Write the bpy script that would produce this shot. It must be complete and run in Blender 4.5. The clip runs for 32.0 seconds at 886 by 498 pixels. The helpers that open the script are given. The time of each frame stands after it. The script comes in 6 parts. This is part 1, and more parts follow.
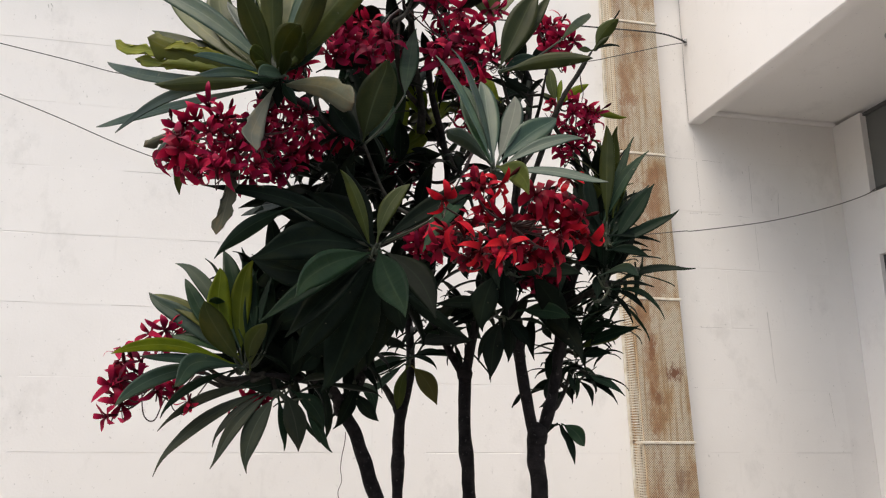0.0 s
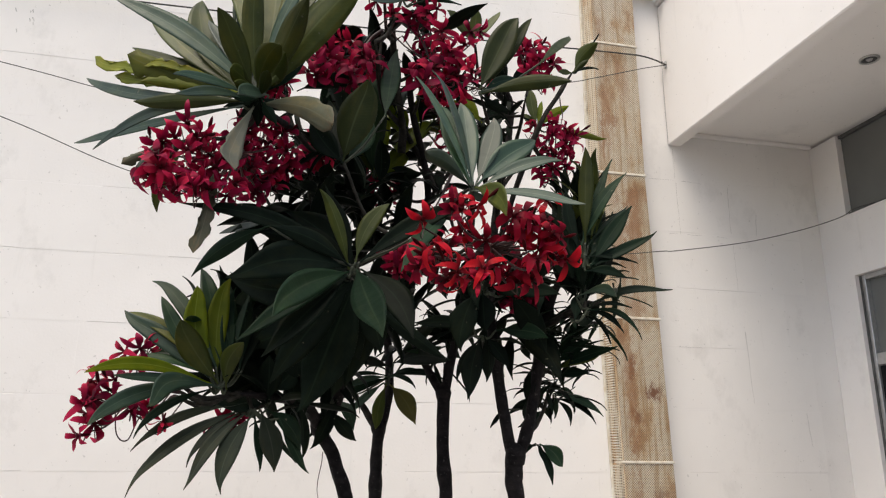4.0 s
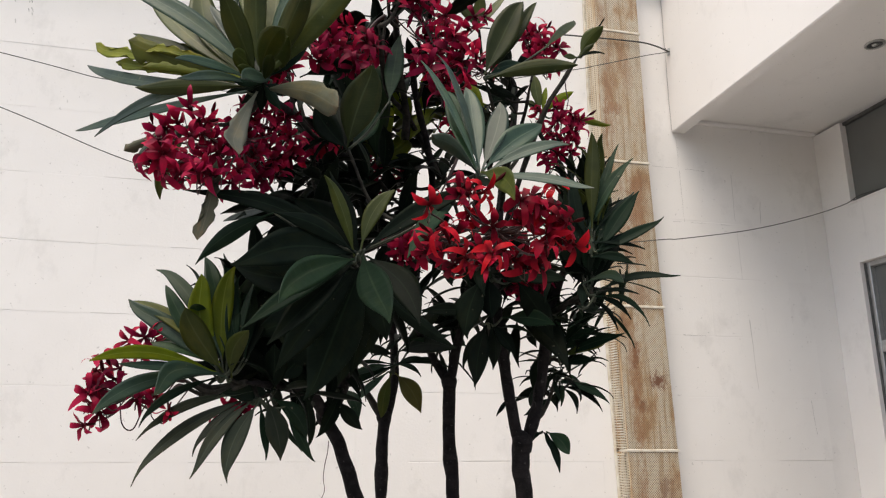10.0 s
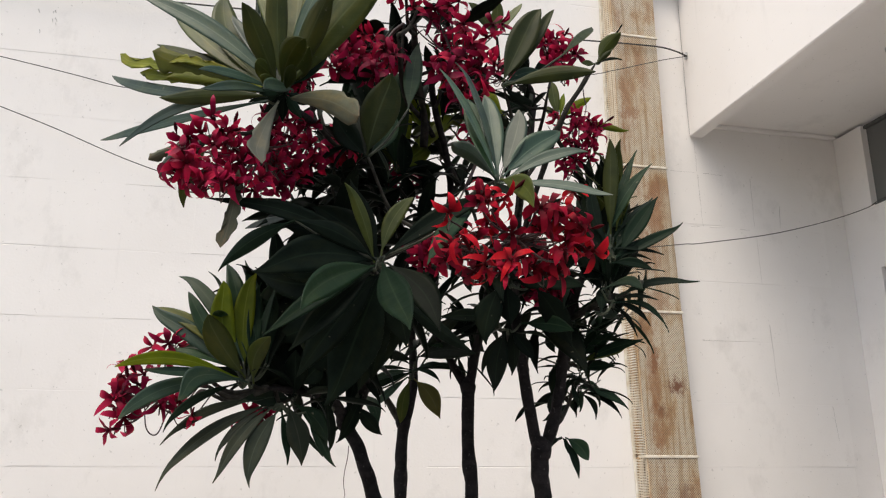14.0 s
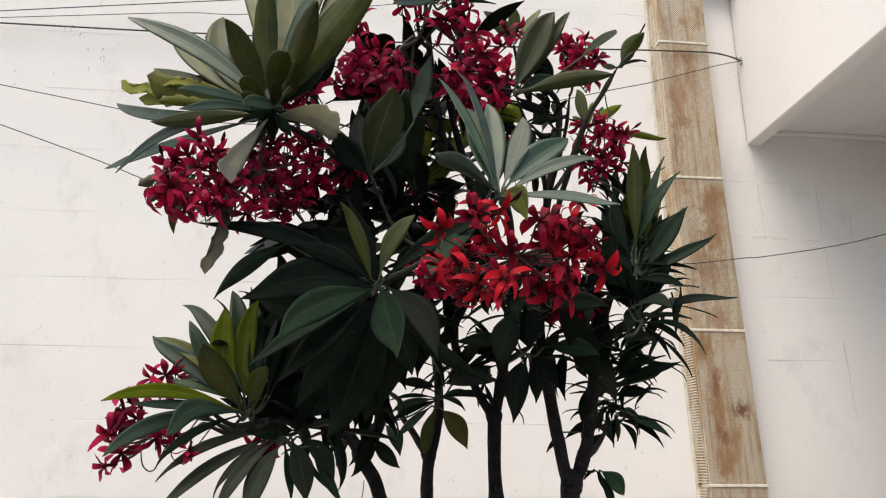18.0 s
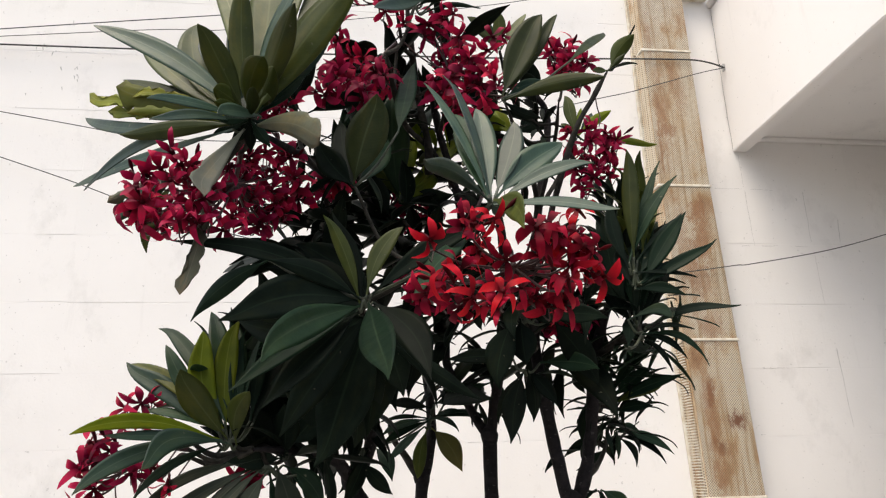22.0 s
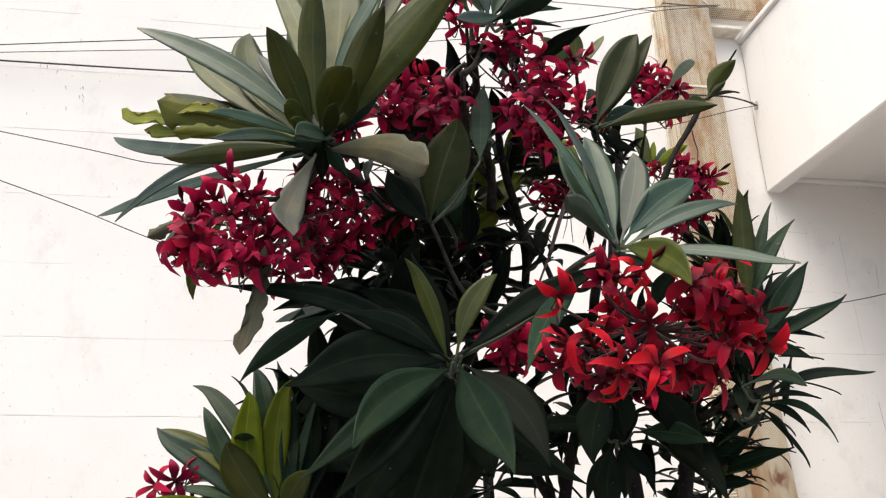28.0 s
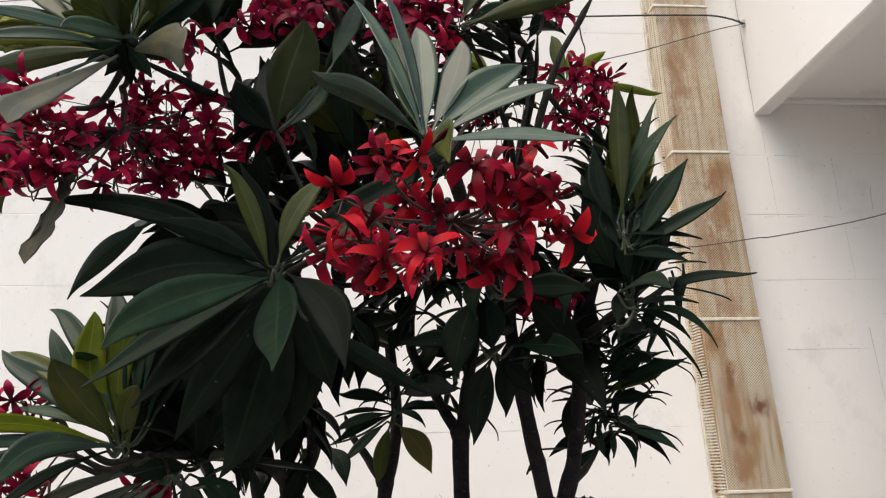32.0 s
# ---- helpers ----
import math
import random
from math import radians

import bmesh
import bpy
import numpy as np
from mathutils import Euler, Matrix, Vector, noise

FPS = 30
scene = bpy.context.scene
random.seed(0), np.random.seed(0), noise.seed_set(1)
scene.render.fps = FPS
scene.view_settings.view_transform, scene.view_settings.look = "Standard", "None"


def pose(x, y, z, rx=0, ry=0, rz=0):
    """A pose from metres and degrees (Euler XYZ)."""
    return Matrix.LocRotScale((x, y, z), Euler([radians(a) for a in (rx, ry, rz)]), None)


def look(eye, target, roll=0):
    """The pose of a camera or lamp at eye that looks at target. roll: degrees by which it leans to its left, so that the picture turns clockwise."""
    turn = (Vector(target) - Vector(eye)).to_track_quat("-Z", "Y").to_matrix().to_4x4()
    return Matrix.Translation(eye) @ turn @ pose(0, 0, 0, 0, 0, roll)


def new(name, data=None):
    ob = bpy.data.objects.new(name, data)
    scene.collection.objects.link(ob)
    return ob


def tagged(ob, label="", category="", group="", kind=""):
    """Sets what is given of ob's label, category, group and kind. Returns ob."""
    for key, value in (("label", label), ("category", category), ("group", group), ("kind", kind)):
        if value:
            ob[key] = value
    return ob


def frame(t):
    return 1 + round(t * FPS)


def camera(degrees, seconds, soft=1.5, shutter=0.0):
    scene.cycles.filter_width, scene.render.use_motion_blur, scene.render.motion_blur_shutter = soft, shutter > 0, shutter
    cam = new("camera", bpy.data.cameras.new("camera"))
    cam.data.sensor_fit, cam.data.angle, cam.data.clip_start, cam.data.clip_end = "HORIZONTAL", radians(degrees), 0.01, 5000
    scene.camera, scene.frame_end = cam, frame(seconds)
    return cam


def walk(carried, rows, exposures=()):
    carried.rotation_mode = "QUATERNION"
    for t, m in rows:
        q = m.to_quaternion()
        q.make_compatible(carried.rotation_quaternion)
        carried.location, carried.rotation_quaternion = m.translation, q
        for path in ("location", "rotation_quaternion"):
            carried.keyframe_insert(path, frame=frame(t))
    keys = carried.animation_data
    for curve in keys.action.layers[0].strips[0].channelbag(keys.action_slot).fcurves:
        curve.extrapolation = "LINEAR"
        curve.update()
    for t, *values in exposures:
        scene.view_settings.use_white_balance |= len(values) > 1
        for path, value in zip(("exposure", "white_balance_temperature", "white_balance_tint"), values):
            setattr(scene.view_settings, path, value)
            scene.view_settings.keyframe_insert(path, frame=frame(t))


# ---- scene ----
cam = camera(61.5, 32.0, 1.2)
PATH = [
    (0, (0.196, -0.256, 1.456), (0.585, 1.643, 1.947), 0.3),
    (0.5, (0.193, -0.255, 1.455), (0.573, 1.643, 1.958), 0.3),
    (1, (0.19, -0.254, 1.463), (0.584, 1.634, 1.992), 1.2),
    (1.5, (0.19, -0.266, 1.458), (0.56, 1.616, 2.024), 1.1),
    (2, (0.189, -0.27, 1.461), (0.558, 1.614, 2.019), 1.1),
    (2.5, (0.2, -0.27, 1.464), (0.618, 1.613, 1.994), -0.1),
    (3, (0.203, -0.272, 1.461), (0.632, 1.605, 2.002), -0.4),
    (3.5, (0.203, -0.266, 1.461), (0.637, 1.612, 1.996), 0.5),
    (5.5, (0.205, -0.258, 1.459), (0.633, 1.62, 1.998), -0.3),
    (6, (0.208, -0.255, 1.458), (0.654, 1.62, 1.991), -0.2),
    (6.5, (0.211, -0.252, 1.46), (0.652, 1.625, 1.99), 0.1),
    (7, (0.209, -0.246, 1.458), (0.662, 1.63, 1.98), 0.2),
    (7.5, (0.211, -0.244, 1.46), (0.671, 1.63, 1.987), -0.0),
    (8, (0.21, -0.24, 1.459), (0.673, 1.634, 1.982), -0.1),
    (8.5, (0.209, -0.241, 1.459), (0.663, 1.637, 1.975), -0.1),
    (9, (0.204, -0.243, 1.458), (0.65, 1.635, 1.98), 0.2),
    (9.5, (0.2, -0.24, 1.455), (0.637, 1.64, 1.977), 0.1),
    (10, (0.197, -0.243, 1.455), (0.627, 1.642, 1.968), 0.1),
    (10.5, (0.194, -0.239, 1.455), (0.622, 1.648, 1.962), 0.3),
    (11, (0.194, -0.233, 1.457), (0.618, 1.647, 1.991), 0.5),
    (11.5, (0.195, -0.238, 1.457), (0.598, 1.643, 2.006), 0.5),
    (12, (0.196, -0.24, 1.459), (0.605, 1.638, 2.01), 0.4),
    (12.5, (0.195, -0.247, 1.458), (0.605, 1.631, 2.011), 0.2),
    (13, (0.19, -0.253, 1.455), (0.59, 1.629, 2.001), 0.3),
    (13.5, (0.189, -0.254, 1.456), (0.579, 1.636, 1.981), 0.3),
    (14, (0.189, -0.253, 1.456), (0.575, 1.638, 1.981), 0.3),
    (14.5, (0.191, -0.25, 1.459), (0.595, 1.624, 2.031), 0.3),
    (16.5, (0.233, -0.231, 1.459), (0.584, 1.662, 1.999), -0.8),
    (17, (0.267, -0.212, 1.462), (0.544, 1.692, 2.009), -0.1),
    (17.5, (0.302, -0.186, 1.476), (0.511, 1.721, 2.039), 0.4),
    (18, (0.333, -0.176, 1.479), (0.534, 1.726, 2.061), 0.2),
    (18.5, (0.356, -0.151, 1.482), (0.547, 1.752, 2.066), 0.3),
    (19, (0.371, -0.13, 1.479), (0.55, 1.776, 2.06), -0.3),
    (19.5, (0.374, -0.13, 1.479), (0.544, 1.783, 2.038), -0.6),
    (20, (0.374, -0.131, 1.485), (0.52, 1.78, 2.056), -1.4),
    (20.5, (0.375, -0.134, 1.483), (0.499, 1.779, 2.053), -0.9),
    (21, (0.378, -0.132, 1.482), (0.514, 1.785, 2.036), -0.7),
    (21.5, (0.369, -0.122, 1.488), (0.526, 1.792, 2.048), -0.0),
    (22, (0.33, -0.102, 1.496), (0.572, 1.783, 2.118), -1.6),
    (22.5, (0.267, -0.05, 1.51), (0.537, 1.826, 2.148), -1.7),
    (23, (0.205, 0.017, 1.522), (0.522, 1.887, 2.156), -1.3),
    (23.5, (0.178, 0.048, 1.529), (0.497, 1.901, 2.211), -0.8),
    (24, (0.184, 0.083, 1.537), (0.565, 1.937, 2.184), -1.3),
    (24.5, (0.189, 0.089, 1.538), (0.589, 1.947, 2.163), -1.2),
    (25, (0.189, 0.092, 1.538), (0.631, 1.946, 2.142), -1.7),
    (25.5, (0.179, 0.078, 1.559), (0.586, 1.92, 2.223), -1.7),
    (27.5, (0.192, 0.12, 1.611), (0.538, 1.928, 2.391), -2.3),
    (28, (0.178, 0.118, 1.595), (0.453, 1.97, 2.299), -0.7),
    (28.5, (0.16, 0.118, 1.576), (0.399, 2.002, 2.203), 0.5),
    (29, (0.136, 0.12, 1.549), (0.292, 2.044, 2.073), 1.4),
    (29.5, (0.126, 0.121, 1.54), (0.252, 2.058, 2.026), 1.6),
    (30, (0.151, 0.121, 1.54), (0.357, 2.051, 2.025), 0.5),
    (30.5, (0.197, 0.115, 1.545), (0.525, 2.022, 2.05), -0.9),
    (31, (0.275, 0.14, 1.533), (0.678, 2.034, 2.034), -2.9),
    (31.5, (0.403, 0.172, 1.544), (0.739, 2.066, 2.093), -2.3),
    (32, (0.493, 0.163, 1.54), (0.677, 2.067, 2.123), -1.8),
]
EXPOSURES = [(t, e, 6900, 7) for t, e in ((0, 0.91), (16, 0.92), (18, 0.95), (20, 1.02), (22, 1.12), (24, 1.11), (26, 1.17), (28, 1.25), (29.5, 1.31), (30.5, 1.2), (32, 0.98))]
walk(cam, [(t, look(eye, target, roll)) for t, eye, target, roll in PATH], EXPOSURES)

# ---------------------------------------------------------------- light
world = bpy.data.worlds.new("overcast_sky")
scene.world = world
world.use_nodes = True
wn = world.node_tree
sky = wn.nodes.new("ShaderNodeTexSky")
sky.sky_type = "NISHITA"
sky.sun_disc = False
sky.sun_elevation = radians(64)
sky.sun_rotation = radians(225)
sky.air_density, sky.dust_density, sky.ozone_density = 1.0, 4.2, 1.0
wn.links.new(sky.outputs[0], wn.nodes["Background"].inputs["Color"])
wn.nodes["Background"].inputs["Strength"].default_value = 0.12
sun_data = bpy.data.lights.new("sun", "SUN")
sun_data.energy, sun_data.angle, sun_data.color = 1.15, radians(50), (1.0, 0.955, 0.90)
sun = new("sun", sun_data)
sun.matrix_world = look((-3.2, -2.2, 12), (0.6, 1.6, 1.6))

# ---------------------------------------------------------------- materials
def nodes_of(name, roughness=0.6, metallic=0.0):
    m = bpy.data.materials.new(name)
    m.use_nodes = True
    nt = m.node_tree
    b = nt.nodes["Principled BSDF"]
    b.inputs["Roughness"].default_value = roughness
    b.inputs["Metallic"].default_value = metallic
    return m, nt, b


def node(nt, kind, **values):
    n = nt.nodes.new(kind)
    for k, v in values.items():
        n.inputs[k.replace("_", " ")].default_value = v
    return n


def ramp(nt, source, stops):
    r = nt.nodes.new("ShaderNodeValToRGB")
    e = r.color_ramp.elements
    while len(e) < len(stops):
        e.new(0.5)
    for el, (p, c) in zip(e, stops):
        el.position, el.color = p, (*c, 1)
    nt.links.new(source, r.inputs[0])
    return r.outputs[0]


def mixed(nt, factor, a, b, blend="MIX"):
    m = nt.nodes.new("ShaderNodeMix")
    m.data_type, m.blend_type = "RGBA", blend
    for sock, v in ((m.inputs[0], factor), (m.inputs[6], a), (m.inputs[7], b)):
        if isinstance(v, bpy.types.NodeSocket):
            nt.links.new(v, sock)
        else:
            sock.default_value = (*v, 1) if isinstance(v, tuple) else v
    return m.outputs[2]


def coords(nt, scale=(1, 1, 1), kind="Object"):
    tc, mp = nt.nodes.new("ShaderNodeTexCoord"), nt.nodes.new("ShaderNodeMapping")
    mp.inputs["Scale"].default_value = scale
    nt.links.new(tc.outputs[kind], mp.inputs[0])
    return mp.outputs[0]


def world_coords(nt, scale=(1, 1, 1)):
    g, mp = nt.nodes.new("ShaderNodeNewGeometry"), nt.nodes.new("ShaderNodeMapping")
    mp.inputs["Scale"].default_value = scale
    nt.links.new(g.outputs["Position"], mp.inputs[0])
    return mp.outputs[0]


def noise_tex(nt, vec, scale, detail=4.0, rough=0.55):
    n = node(nt, "ShaderNodeTexNoise", Scale=scale, Detail=detail, Roughness=rough)
    nt.links.new(vec, n.inputs["Vector"])
    return n.outputs["Fac"]


def bump(nt, b, height, strength, distance):
    n = nt.nodes.new("ShaderNodeBump")
    n.inputs["Strength"].default_value, n.inputs["Distance"].default_value = strength, distance
    nt.links.new(height, n.inputs["Height"])
    nt.links.new(n.outputs[0], b.inputs["Normal"])


def paint_material(name, base, dirt, grain=90.0, streaks=True, relief=0.004):
    """Old emulsion paint on masonry: faint patches, run-down streaks, specks, brushed relief."""
    m, nt, b = nodes_of(name, 0.75)
    w = world_coords(nt)
    patches = noise_tex(nt, w, 1.1, 5)
    col = mixed(nt, ramp(nt, patches, [(0.42, (0, 0, 0)), (0.75, (0.55, 0.55, 0.55))]), base, dirt)
    if streaks:
        runs = noise_tex(nt, world_coords(nt, (7, 7, 0.5)), 2.0, 6, 0.65)
        col = mixed(nt, ramp(nt, runs, [(0.62, (0, 0, 0)), (0.8, (0.35, 0.35, 0.35))]), col, tuple(c * 0.72 for c in base))
    grime = noise_tex(nt, world_coords(nt, (3.2, 3.2, 2.2)), 1.0, 7, 0.72)
    col = mixed(nt, ramp(nt, grime, [(0.56, (0, 0, 0)), (0.74, (0.42, 0.42, 0.42))]), col, tuple(c * 0.78 for c in dirt))
    specks = noise_tex(nt, w, 55.0, 2)
    col = mixed(nt, ramp(nt, specks, [(0.70, (0, 0, 0)), (0.76, (0.5, 0.5, 0.5))]), col, tuple(c * 0.6 for c in dirt))
    nt.links.new(col, b.inputs["Base Color"])
    bump(nt, b, noise_tex(nt, w, grain, 3), 0.14, relief)
    return m


def _scaled(nt, value, k):
    n = nt.nodes.new("ShaderNodeMath")
    n.operation = "MULTIPLY"
    nt.links.new(value, n.inputs[0])
    n.inputs[1].default_value = k
    return n.outputs[0]


def leaf_material(name, dark, light, vein, gloss=0.42, glow=0.18, sheen=0.3, burn=0.0):
    """A thick leaf: mottled green, paler side veins across the blade, some light through it."""
    m, nt, b = nodes_of(name, gloss)
    b.inputs["Specular IOR Level"].default_value = sheen
    info = nt.nodes.new("ShaderNodeObjectInfo")
    uv = coords(nt, (1, 1, 1), "UV")
    mott = noise_tex(nt, coords(nt, (14, 14, 14)), 1.0, 4)
    col = mixed(nt, ramp(nt, mott, [(0.3, (0, 0, 0)), (0.75, (1, 1, 1))]), dark, light)
    # yellow-olive blotches, their colour warmed to look sunlit
    patch = noise_tex(nt, coords(nt, (22, 7, 22)), 1.0, 5, 0.65)
    col = mixed(nt, ramp(nt, patch, [(0.50, (0, 0, 0)), (0.72, (0.55, 0.55, 0.55))]), col, (light[0] * 1.9, light[1] * 1.35, light[2] * 0.75))
    sep = nt.nodes.new("ShaderNodeSeparateXYZ")
    nt.links.new(uv, sep.inputs[0])
    off = node(nt, "ShaderNodeMath")
    off.operation = "SUBTRACT"
    nt.links.new(sep.outputs[0], off.inputs[0])
    off.inputs[1].default_value = 0.5
    ab = nt.nodes.new("ShaderNodeMath")
    ab.operation = "ABSOLUTE"
    nt.links.new(off.outputs[0], ab.inputs[0])
    sl = nt.nodes.new("ShaderNodeMath")
    sl.operation = "MULTIPLY_ADD"
    nt.links.new(ab.outputs[0], sl.inputs[0])
    sl.inputs[1].default_value = -0.22
    nt.links.new(sep.outputs[1], sl.inputs[2])
    sn = nt.nodes.new("ShaderNodeMath")
    sn.operation = "MULTIPLY"
    nt.links.new(sl.outputs[0], sn.inputs[0])
    sn.inputs[1].default_value = 170.0
    si = nt.nodes.new("ShaderNodeMath")
    si.operation = "SINE"
    nt.links.new(sn.outputs[0], si.inputs[0])
    veins = ramp(nt, si.outputs[0], [(0.80, (0, 0, 0)), (1.0, (0.09, 0.09, 0.09))])
    col = mixed(nt, veins, col, vein)
    rib = ramp(nt, ab.outputs[0], [(0.012, (0.55, 0.55, 0.55)), (0.035, (0, 0, 0))])
    col = mixed(nt, rib, col, vein)
    hue = nt.nodes.new("ShaderNodeHueSaturation")
    vary = nt.nodes.new("ShaderNodeMapRange")
    vary.inputs[3].default_value, vary.inputs[4].default_value = 0.55, 1.35
    each = nt.nodes.new("ShaderNodeNewGeometry")
    both = nt.nodes.new("ShaderNodeMath")
    both.operation = "ADD"
    nt.links.new(info.outputs["Random"], both.inputs[0])
    nt.links.new(each.outputs["Random Per Island"], both.inputs[1])
    part_of = nt.nodes.new("ShaderNodeMath")
    part_of.operation = "FRACT"
    nt.links.new(both.outputs[0], part_of.inputs[0])
    nt.links.new(part_of.outputs[0], vary.inputs[0])
    nt.links.new(vary.outputs[0], hue.inputs["Value"])
    nt.links.new(col, hue.inputs["Color"])
    spots = noise_tex(nt, coords(nt, (60, 60, 60)), 1.0, 2)
    col = mixed(nt, ramp(nt, spots, [(0.72, (0, 0, 0)), (0.78, (0.5, 0.5, 0.5))]), hue.outputs[0], (0.16, 0.15, 0.1))
    if burn:
        ragged = node(nt, "ShaderNodeMath")
        ragged.operation = "MULTIPLY_ADD"
        nt.links.new(noise_tex(nt, coords(nt, (5, 9, 5), "UV"), 1.0, 5, 0.65), ragged.inputs[0])
        ragged.inputs[1].default_value = 0.9
        nt.links.new(sep.outputs[1], ragged.inputs[2])
        edge = _scaled(nt, ragged.outputs[0], 0.6)
        col = mixed(nt, ramp(nt, edge, [(0.86 - burn, (0, 0, 0)), (0.93 - burn, (0.85, 0.85, 0.85))]), col, (0.10, 0.075, 0.045))
    nt.links.new(col, b.inputs["Base Color"])
    bump(nt, b, noise_tex(nt, coords(nt, (10, 30, 10)), 1.0, 4), 0.25, 0.004)
    tr = nt.nodes.new("ShaderNodeBsdfTranslucent")
    nt.links.new(mixed(nt, 0.5, col, (light[0] * 1.6, light[1] * 1.9, light[2] * 0.6)), tr.inputs[0])
    mx = nt.nodes.new("ShaderNodeMixShader")
    mx.inputs[0].default_value = glow
    out = nt.nodes["Material Output"]
    nt.links.new(b.outputs[0], mx.inputs[1])
    nt.links.new(tr.outputs[0], mx.inputs[2])
    nt.links.new(mx.outputs[0], out.inputs[0])
    return m


def plain_material(name, a, b2, scale, roughness=0.6, metallic=0.0, relief=0.002):
    m, nt, b = nodes_of(name, roughness, metallic)
    v = coords(nt)
    n = noise_tex(nt, v, scale, 5)
    nt.links.new(mixed(nt, ramp(nt, n, [(0.35, (0, 0, 0)), (0.7, (1, 1, 1))]), a, b2), b.inputs["Base Color"])
    bump(nt, b, noise_tex(nt, v, scale * 4, 3), 0.5, relief)
    return m


def bark_material(name, a, b2, scale, roughness, metallic, relief):
    """Dark bark with ringed leaf scars, cracks and pale lichen flecks."""
    m, nt, b = nodes_of(name, roughness, metallic)
    v = coords(nt)
    n = noise_tex(nt, v, scale, 6, 0.7)
    rings = noise_tex(nt, coords(nt, (6, 6, 55)), 1.0, 4, 0.6)
    col = mixed(nt, ramp(nt, n, [(0.35, (0, 0, 0)), (0.68, (1, 1, 1))]), a, b2)
    col = mixed(nt, ramp(nt, rings, [(0.5, (0, 0, 0)), (0.66, (0.6, 0.6, 0.6))]), col, a)
    flecks = noise_tex(nt, v, scale * 3.5, 2)
    col = mixed(nt, ramp(nt, flecks, [(0.66, (0, 0, 0)), (0.72, (0.45, 0.45, 0.45))]), col, (0.10, 0.096, 0.09))
    nt.links.new(col, b.inputs["Base Color"])
    b.inputs["Specular IOR Level"].default_value = 0.15
    bump(nt, b, mixed(nt, 0.5, n, rings), 1.0, relief)
    return m


def petal_material(name, deep, mid, tip):
    m, nt, b = nodes_of(name, 0.55)
    b.inputs["Specular IOR Level"].default_value = 0.12
    uv = coords(nt, (1, 1, 1), "UV")
    sep = nt.nodes.new("ShaderNodeSeparateXYZ")
    nt.links.new(uv, sep.inputs[0])
    # throat shade and tip highlights are put into the petal colour
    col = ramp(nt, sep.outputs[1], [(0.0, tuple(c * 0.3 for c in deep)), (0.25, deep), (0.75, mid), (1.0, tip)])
    info = nt.nodes.new("ShaderNodeObjectInfo")
    hue = nt.nodes.new("ShaderNodeHueSaturation")
    # low end of the value range stands in for flowers in shade
    for sock, lo, hi in (("Value", 0.42, 1.2), ("Hue", 0.488, 0.503)):
        r = nt.nodes.new("ShaderNodeMapRange")
        r.inputs[3].default_value, r.inputs[4].default_value = lo, hi
        nt.links.new(info.outputs["Random"], r.inputs[0])
        nt.links.new(r.outputs[0], hue.inputs[sock])
    nt.links.new(col, hue.inputs["Color"])
    streak = noise_tex(nt, coords(nt, (26, 2.0, 1), "UV"), 1.0, 3)
    c2 = mixed(nt, ramp(nt, streak, [(0.4, (0, 0, 0)), (0.8, (0.5, 0.5, 0.5))]), hue.outputs[0], deep)
    nt.links.new(c2, b.inputs["Base Color"])
    tr = nt.nodes.new("ShaderNodeBsdfTranslucent")
    nt.links.new(c2, tr.inputs[0])
    mx = nt.nodes.new("ShaderNodeMixShader")
    mx.inputs[0].default_value = 0.28
    nt.links.new(b.outputs[0], mx.inputs[1])
    nt.links.new(tr.outputs[0], mx.inputs[2])
    nt.links.new(mx.outputs[0], nt.nodes["Material Output"].inputs[0])
    return m


